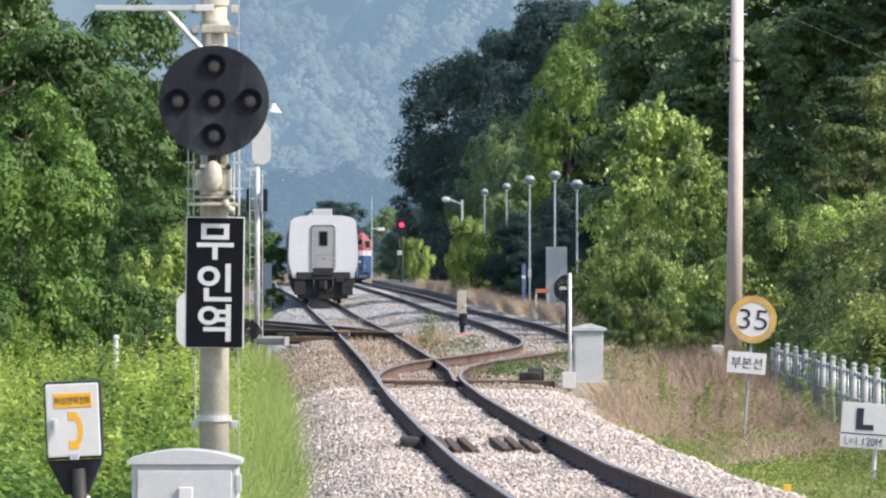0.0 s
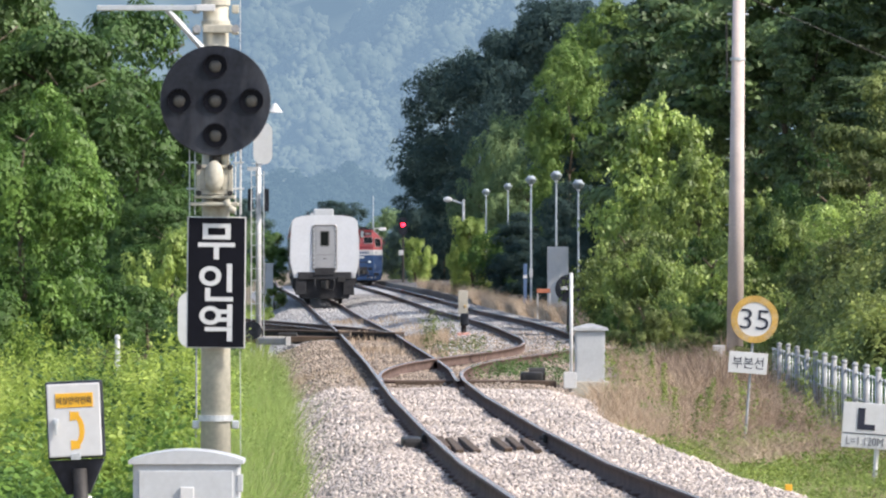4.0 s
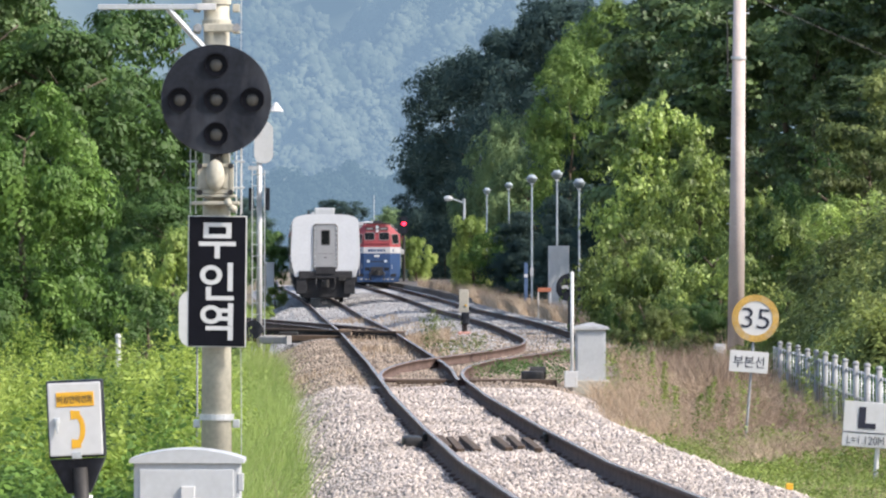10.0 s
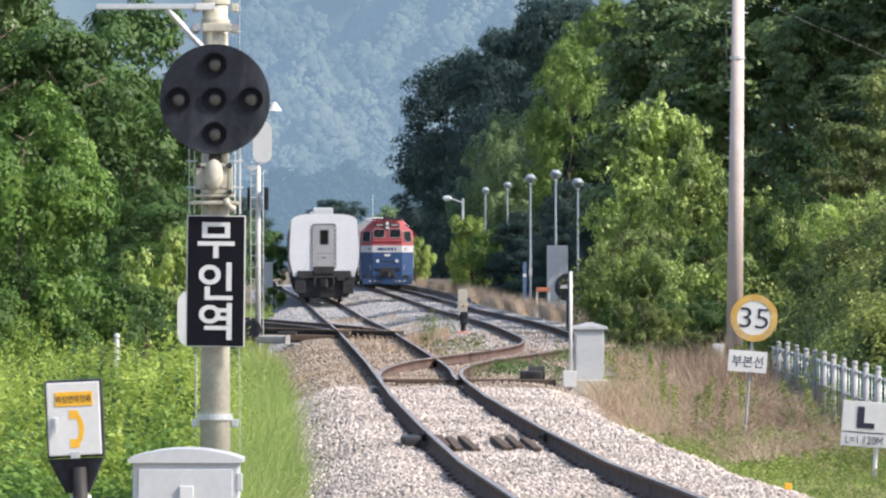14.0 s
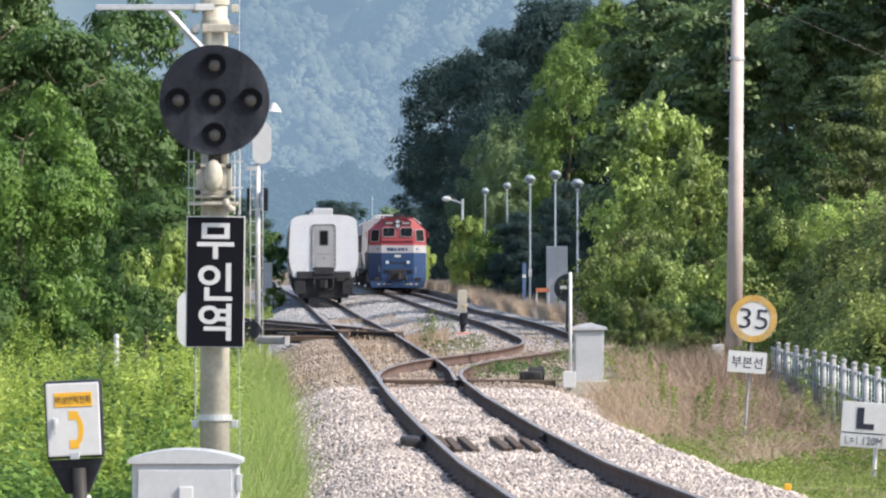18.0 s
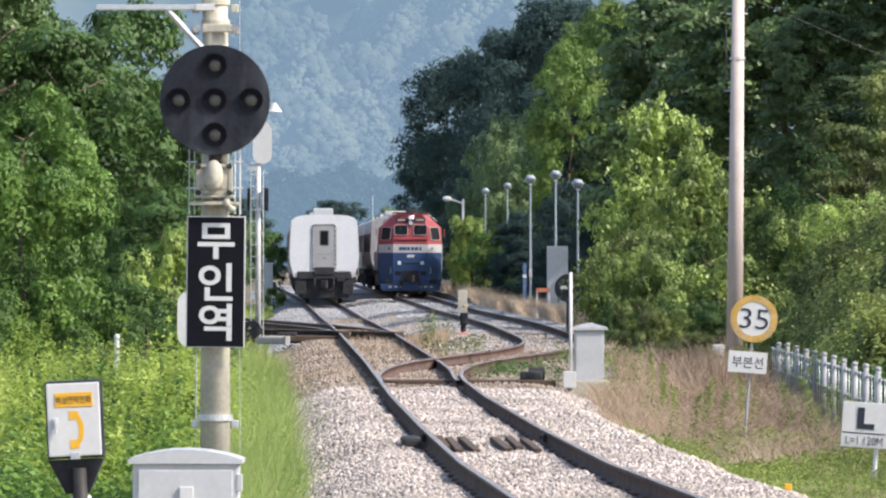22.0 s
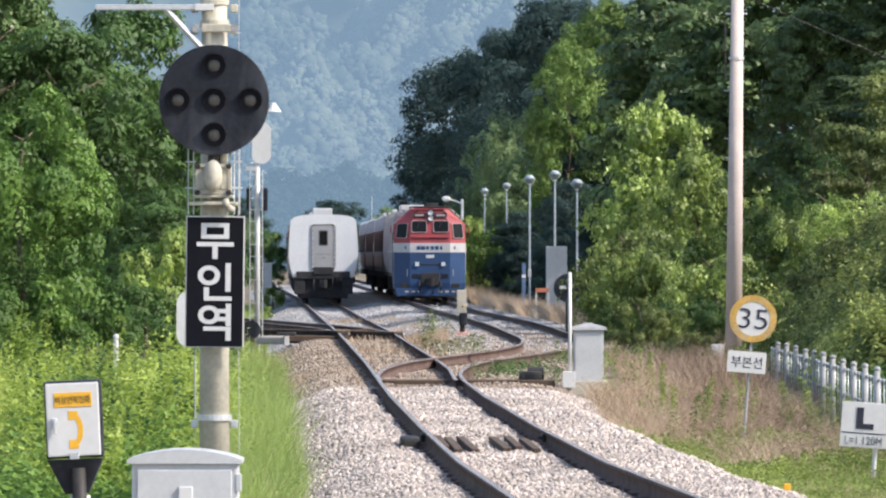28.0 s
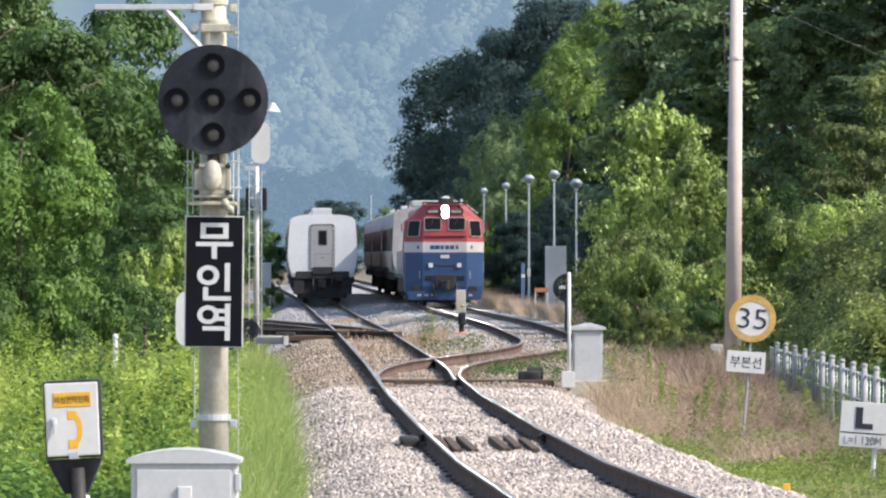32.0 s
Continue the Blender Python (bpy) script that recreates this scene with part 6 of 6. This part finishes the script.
def weed_clumps(name, seed, x, y, per, leaf, material, label, big=1.0):
    """Bushy weeds: leaves over uneven domes, with shoots that stand out above."""
    rng = np.random.default_rng(seed)
    n = len(x)
    r = 0.18 + 0.55 * rng.random(n) ** 1.6
    h = rng.uniform(0.35, 1.2, n) * (0.45 + 0.7 * mounds(x, y, 0.8))
    r, h = r * big, h * (0.75 + 0.25 * big)
    d = rng.normal(size=(n, per, 3))
    d[..., 2] = np.abs(d[..., 2]) * 1.2
    d /= np.linalg.norm(d, axis=2, keepdims=True)
    k = 1.03 - 0.25 * rng.random((n, per, 1)) ** 2
    lumps = 1 + 0.25 * np.sin(d[..., :1] * 7 + x[:, None, None] * 9) * np.sin(d[..., 1:2] * 6 + y[:, None, None] * 5)
    pos = d * k * lumps * np.stack([r, r, h], -1)[:, None]
    shoot = rng.random((n, per)) < 0.10
    a = rng.integers(0, 5, (n, per)) * 1.256 + x[:, None]
    u = rng.random((n, per))
    sx, sy = np.cos(a) * r[:, None] * 0.5, np.sin(a) * r[:, None] * 0.5
    tall = np.stack([sx + rng.normal(size=(n, per)) * 0.03, sy + rng.normal(size=(n, per)) * 0.03, h[:, None] * (0.8 + 0.55 * u)], -1)
    pos = np.where(shoot[..., None], tall, pos)
    pos = (pos + np.stack([x, y, ground_z(x, y)], -1)[:, None]).reshape(-1, 3)
    nm = d.reshape(-1, 3) * 0.9 + rng.normal(size=(n * per, 3)) * 0.22 + np.array([0, 0, 0.25])
    nm /= np.linalg.norm(nm, axis=1, keepdims=True)
    s = leaf * rng.uniform(0.5, 1.45, n * per)
    co, f = leaves(pos, nm, s, s * rng.uniform(0.38, 0.58, n * per), rng, 0.5)
    tagged(new(name, raw_mesh(name, co, f, material)), label, "weeds", kind="stuff")


def grass(name, seed, x, y, low, high, width, material, label, lean=0.35, lift=0.0):
    """Blades: tapering bent strips in three lengths."""
    rng = np.random.default_rng(seed)
    n = len(x)
    h = (low + (high - low) * (0.65 * mounds(x, y, 1.4) + 0.35 * rng.random(n)))
    z = ground_z(x, y) + lift
    a = rng.uniform(0, 2 * math.pi, n)
    bend = lean * rng.uniform(0.2, 1.4, n) * h
    d = np.stack([np.cos(a), np.sin(a)], -1)
    t = rng.uniform(0, 2 * math.pi, n)
    side = np.stack([np.cos(t), np.sin(t) * 0.5], -1)
    rows = []
    for u, w in ((0, 1.0), (0.5, 0.85), (1.0, 0.12)):
        c = np.stack([x, y], -1) + d * (bend * u * u)[:, None]
        for s in (-1, 1):
            p = c + side * (width * w * 0.5 * s)
            rows.append(np.concatenate([p, (z + h * (u - 0.12 * u * u * lean))[:, None]], 1))
    co = np.stack(rows, 1).reshape(-1, 3)
    quad = np.array([(0, 1, 3, 2), (2, 3, 5, 4)])
    f = (np.arange(n)[:, None, None] * 6 + quad[None]).reshape(-1, 4)
    tagged(new(name, raw_mesh(name, co, f, material)), label, "grass", kind="stuff")


_r = np.random.default_rng(77)
LEFT_EDGE = lambda y: main_x(y) - 2.55
x, y = scatter(_r, 3200, 46, 106, lambda y: -0.0835 * y, lambda y: LEFT_EDGE(y) - 0.5)
weeds("weeds", 31, x, y, 0.12, 0.45, 18, 0.075, L_MID, "lush green weeds beside the line", 0.13)
x, y = scatter(_r, 150, 47, 96, lambda y: -0.0835 * y, lambda y: LEFT_EDGE(y) - 0.8)
weed_clumps("weeds", 44, x, y, 900, 0.068, L_WEED, "bushy sunlit weeds in clumps beside the line", 1.3)
x, y = scatter(_r, 95, 52, 97, lambda y: -0.0835 * y, lambda y: LEFT_EDGE(y) - 1.1)
weed_clumps("weeds", 49, x, y, 1700, 0.075, L_WEED, "large leafy weed clumps standing above the rest", 2.1)
x, y = scatter(_r, 70, 46, 104, lambda y: -0.0835 * y, lambda y: LEFT_EDGE(y) - 1.1)
weed_clumps("weeds", 50, x, y, 900, 0.08, L_MID, "darker green weed clumps among the bright ones", 1.7)
x, y = scatter(_r, 40, 43, 56, lambda y: -0.0835 * y, lambda y: -0.050 * y)
weed_clumps("weeds", 51, x, y, 900, 0.07, L_BRIGHT, "dark green weeds round the telephone post", 1.2)
x, y = scatter(_r, 60, 50, 100, lambda y: -0.0835 * y, lambda y: LEFT_EDGE(y) - 0.7)
weeds("weeds", 55, x, y, 0.6, 1.3, 120, 0.07, L_WEED, "tall single weeds rising above the clumps", 0.15)
x, y = scatter(_r, 500, 46, 106, lambda y: -0.0835 * y, lambda y: LEFT_EDGE(y) - 0.3)
grass("grass", 43, x, y, 0.4, 1.2, 0.007, L_GRASS, "thin pale grass stalks among the weeds", 0.3)
x, y = scatter(_r, 3500, 104, 150, lambda y: -0.0835 * y, lambda y: LEFT_EDGE(y) - 1.2)
weeds("weeds", 32, x, y, 0.3, 0.9, 18, 0.13, L_MID, "darker green weeds at the foot of the trees")
x, y = scatter(_r, 70, 48, 112, lambda y: LEFT_EDGE(y) - 1.5, lambda y: LEFT_EDGE(y) - 0.45)
weed_clumps("weeds", 45, x, y, 700, 0.055, L_GRASS, "feathery pale green weeds along the ballast edge", 0.9)
x, y = scatter(_r, 30000, 48, 112, lambda y: LEFT_EDGE(y) - 1.3, lambda y: LEFT_EDGE(y) - 0.05 + 0.3 * np.sin(y * 1.3) * np.sin(y * 0.47 + 1))
grass("grass", 33, x, y, 0.15, 1.2, 0.010, L_GRASS, "tall pale green grass along the ballast edge", 0.5)
x, y = scatter(_r, 1800, 48, 112, lambda y: LEFT_EDGE(y) - 1.1, lambda y: LEFT_EDGE(y) + 0.0)
grass("dry_grass", 52, x, y, 0.2, 1.2, 0.006, L_DRY, "dry straw among the tall grass at the ballast edge", 0.9)
x, y = scatter(_r, 90, 48, 112, lambda y: LEFT_EDGE(y) - 0.3, lambda y: LEFT_EDGE(y) + 0.15)
weeds("weeds", 53, x, y, 0.15, 0.9, 40, 0.05, L_GRASS, "stray weeds creeping over the ballast edge", 0.14)
x, y = scatter(_r, 4000, 112, 275, lambda y: LEFT_EDGE(y) - 2.5, lambda y: LEFT_EDGE(y) - 0.2)
grass("grass", 34, x, y, 0.2, 0.95, 0.03, L_GRASS, "grass beside the siding")
x, y = scatter(_r, 115, 96, 152, lambda y: 7.5 + 0 * y, lambda y: 0.0845 * y)
weed_clumps("creeper", 61, x, y, 800, 0.105, L_CREEP, "creeper covering the bank behind the fence", 1.8)
x, y = scatter(_r, 90, 96, 156, lambda y: 7.6 + 0 * y, lambda y: 0.0845 * y)
weed_clumps("creeper", 62, x, y, 700, 0.10, L_OLIVE, "dull olive undergrowth on the bank", 1.9)
x, y = scatter(_r, 4200, 88, 156, lambda y: 6.9 + 0 * y, lambda y: 0.0845 * y)
weeds("weeds", 63, x, y, 0.15, 0.6, 14, 0.10, L_MID, "green undergrowth on the bank behind the fence", 0.2)
RIGHT_EDGE = lambda y: main_x(y) + 2.75
x, y = scatter(_r, 10000, 86, 120, lambda y: RIGHT_EDGE(y) + 0.2 + 1.6 * ease(98, 108, y), lambda y: 5.3 + 0.9 * ease(100, 112, y))
grass("dry_grass", 35, x, y, 0.10, 0.75, 0.010, L_DRY, "tall dry straw-coloured grass beside the signs", 0.85)
x, y = scatter(_r, 3600, 50, 84, lambda y: RIGHT_EDGE(y) + 0.05, lambda y: 0.0845 * y, lambda x, y: mounds(x, y, 1.1) > 0.25)
weeds("weeds", 46, x, y, 0.10, 0.50, 16, 0.055, L_VERGE, "low sunlit weeds below the ballast shoulder", 0.10)
x, y = scatter(_r, 6000, 50, 92, lambda y: RIGHT_EDGE(y) + 0.05, lambda y: 0.0845 * y, lambda x, y: mounds(x, y, 1.3) < 0.6)
grass("dry_grass", 47, x, y, 0.08, 0.45, 0.008, L_DRY, "dead straw among the low green weeds", 0.8)
x, y = scatter(_r, 7000, 52, 88, lambda y: RIGHT_EDGE(y) - 0.05, lambda y: 0.0845 * y)
grass("grass", 36, x, y, 0.08, 0.42, 0.008, L_GRASS, "short green grass below the ballast shoulder", 0.6)
x, y = scatter(_r, 1700, 98, 118, lambda y: 4.3 + 0 * y, lambda y: 6.0 + 0 * y)
grass("dry_grass", 54, x, y, 0.4, 1.15, 0.014, L_STALK, "dark brown dead stalks in the dry grass", 0.5)
x, y = scatter(_r, 3600, 74, 100, lambda y: 4.0 + 0 * y, lambda y: 6.3 + 0 * y)
grass("dry_grass", 64, x, y, 0.3, 0.85, 0.010, L_STALK, "grey-brown dead stalks leaning before the fence", 1.5)
x, y = scatter(_r, 5000, 74, 100, lambda y: 4.0 + 0 * y, lambda y: 6.3 + 0 * y)
grass("dry_grass", 65, x, y, 0.2, 0.7, 0.009, L_DRY, "straw leaning before the fence", 1.5)
x, y = scatter(_r, 9, 84, 100, lambda y: 3.6 + 0 * y, lambda y: 4.6 + 0 * y)
weeds("weeds", 66, x, y, 0.8, 1.2, 260, 0.05, L_VERGE, "slender green weeds standing in the straw", 0.10)
x, y = scatter(_r, 6, 82, 92, lambda y: 5.7 + 0 * y, lambda y: 6.4 + 0 * y)
weeds("weeds", 67, x, y, 0.7, 1.2, 220, 0.05, L_VERGE, "green weeds growing up the fence", 0.16)
x, y = scatter(_r, 9, 80, 112, lambda y: RIGHT_EDGE(y) + 0.5, lambda y: 6.2 + 0 * y)
weeds("weeds", 48, x, y, 0.5, 1.15, 90, 0.055, L_VERGE, "single tall green weeds in the dry grass", 0.08)
x, y = scatter(_r, 90, 88, 126, lambda y: RIGHT_EDGE(y) + 0.9, lambda y: 6.4 + 0 * y)
weeds("weeds", 37, x, y, 0.2, 0.65, 14, 0.08, L_VERGE, "green weeds among the dry grass")
x, y = scatter(_r, 34000, 166, 246, lambda y: loop_x(y) + 2.1, lambda y: loop_x(y) + 6)
grass("dry_grass", 38, x, y, 0.25, 0.95, 0.014, L_DRY, "dry brown grass beside the loop", 1.0, lift=0.1)
x, y = scatter(_r, 14000, 232, 330, lambda y: loop_x(y) + 1.9, lambda y: loop_x(y) + 8)
grass("dry_grass", 39, x, y, 0.3, 0.9, 0.018, L_DRY, "dry grass growing on the old platform", 0.9, lift=0.3)
x, y = scatter(_r, 3500, 118, 205, lambda y: main_x(y) - 0.55, lambda y: main_x(y) + 2.0, lambda x, y: mounds(x, y, 0.9) > 0.58)
grass("dry_grass", 40, x, y, 0.08, 0.28, 0.025, L_DRY, "yellowing grass tufts between the rails", 0.5)
x, y = scatter(_r, 2200, 99, 150, lambda y: main_x(y) - 3.6, lambda y: main_x(y) + 0.6, lambda x, y: mounds(x, y, 0.6) > 0.66)
grass("dry_grass", 42, x, y, 0.05, 0.22, 0.02, L_DRY, "low yellow grass on the brown earth by the switch", 0.6)
x, y = scatter(_r, 600, 118, 160, lambda y: main_x(y) + 1.0, lambda y: main_x(y) + 2.3, lambda x, y: mounds(x, y, 0.7) > 0.62)
weeds("weeds", 41, x, y, 0.15, 0.7, 9, 0.08, L_OLIVE, "straggling weeds between the tracks")


x, y = scatter(_r, 5, 136, 146, lambda y: -0.62 + 0 * y, lambda y: -0.30 + 0 * y)
weeds("weeds", 68, x, y, 0.6, 1.0, 160, 0.06, L_OLIVE, "tall straggling weeds before the post signal", 0.16)
x, y = scatter(_r, 700, 138, 150, lambda y: -1.0 + 0 * y, lambda y: 0.1 + 0 * y)
grass("dry_grass", 69, x, y, 0.1, 0.5, 0.02, L_DRY, "yellow grass between the tracks at the post signal", 0.6)
x, y = scatter(_r, 260, 101, 104, lambda y: -6.7 + 0 * y, lambda y: -5.7 + 0 * y)
grass("dry_grass", 70, x, y, 0.8, 1.5, 0.014, L_STALK, "bare grey twigs of a dead bush in the weeds", 0.7)
x, y = scatter(_r, 2600, 150, 178, lambda y: main_x(y) - 0.6, lambda y: main_x(y) + 0.6)
grass("dry_grass", 71, x, y, 0.04, 0.20, 0.02, L_DRY, "straw between the rails beyond the siding switch", 0.7)


# the dark leaf colour stands for shade on this ground
x, y = scatter(_r, 420, 104, 124, lambda y: loop_x(y) + 0.9, lambda y: loop_x(y) + 2.6, lambda x, y: mounds(x, y, 0.7) > 0.3)
weeds("weeds", 72, x, y, 0.08, 0.40, 14, 0.06, L_SHADY, "low weeds beside the loop switch, darkened for the shade there", 0.16)
x, y = scatter(_r, 900, 100, 118, lambda y: main_x(y) - 2.6, lambda y: main_x(y) - 1.0, lambda x, y: mounds(x, y, 0.8) > 0.45)
grass("dry_grass", 73, x, y, 0.05, 0.28, 0.014, L_DRY, "pale straw on the brown earth beside the switch", 0.9)


def joint_details():
    """The rail joint with its bared sleepers and old steel bars in the near track."""
    y = 67.0
    rnd = random.Random(8)
    for off in (0.15, 0.29, 0.47, 0.86, 1.03, 1.22):
        b = part("timber_board", box((0.095, rnd.uniform(3.6, 4.8), 0.09), (0, 0, 0), 0.012), M_SLEEPER, None,
                 at=pose(float(main_x(y)) - G2 + off, y + rnd.uniform(-0.5, 0.5), float(rail_z(y)) - 0.135, 0, 0, 1.84 + rnd.uniform(-0.5, 0.5)))
        tagged(b, "dark weathered board lying along the track between the rails", "board", "boards at the rail joint")
    b = part("joint_box", box((0.24, 0.9, 0.16), (0, 0, 0), 0.04), M_STEEL_DARK, None, at=pose(float(main_x(y)) - G2 - 0.24, y + 0.6, float(rail_z(y)) - 0.13, 0, 0, 1.84))
    tagged(b, "dark steel joint box beside the rail", "joint box")
    y = 68.5
    for s in (-1, 1):
        f = part("fishplate", box((0.05, 0.62, 0.10), (main_x(y) + s * G2 - 0.035, y, rail_z(y) - 0.08), 0.01), M_STEEL_DARK, main_track)
        for k in (-0.2, -0.07, 0.07, 0.2):
            part("bolt", rod((main_x(y) + s * G2 - 0.10, y + k, rail_z(y) - 0.08), (main_x(y) + s * G2 - 0.05, y + k, rail_z(y) - 0.08), 0.018, seg=6), M_STEEL_DARK, f)
    clip = mesh_of(box((0.08, 0.07, 0.03), bevel=0.008), "rail_clip", M_RAIL)
    for i in range(46):
        yy = 42 + i * 1.25
        for s in (-1, 1):
            c = new("rail_clip", clip)
            c.parent = main_track
            c.matrix_basis = pose(main_x(yy) + s * G2 - 0.075, yy, rail_z(yy) - 0.17)


joint_details()


# ---- what moves ----
def motions():
    times = [float(t) for t in np.arange(0, 32.01, 1.0)]
    walk(engine, [(t, on_loop(run_at(t), 4.0, 16.6)) for t in times])
    for i, c in enumerate(hauled):
        back = LOCO_LEN + 0.9 + i * 23.5
        walk(c, [(t, on_loop(run_at(t) + back, 3.2, COACH_LEN - 3.2)) for t in times])
    # wheels roll: the angle follows the way run
    steps = [float(t) for t in np.arange(0, 32.01, 1 / 15)]
    for w in WHEELSETS[N_PARKED:]:
        o = w.matrix_basis.translation.copy()
        walk(w, [(t, pose(o.x, o.y, o.z, math.degrees((run_at(0) - run_at(t)) / WHEEL_R) % 360)) for t in steps])
    # the headlamps turn on
    for lamp, z in LAMPS:
        walk(lamp, [(t, pose(0.02, 0.13, z, 0, 0, a)) for t, a in ((0, 0), (LIT - 0.1, 0), (LIT - 0.067, 70), (LIT - 0.033, 140), (LIT, 180), (32, 180))])


LIT = 28.1
motions()
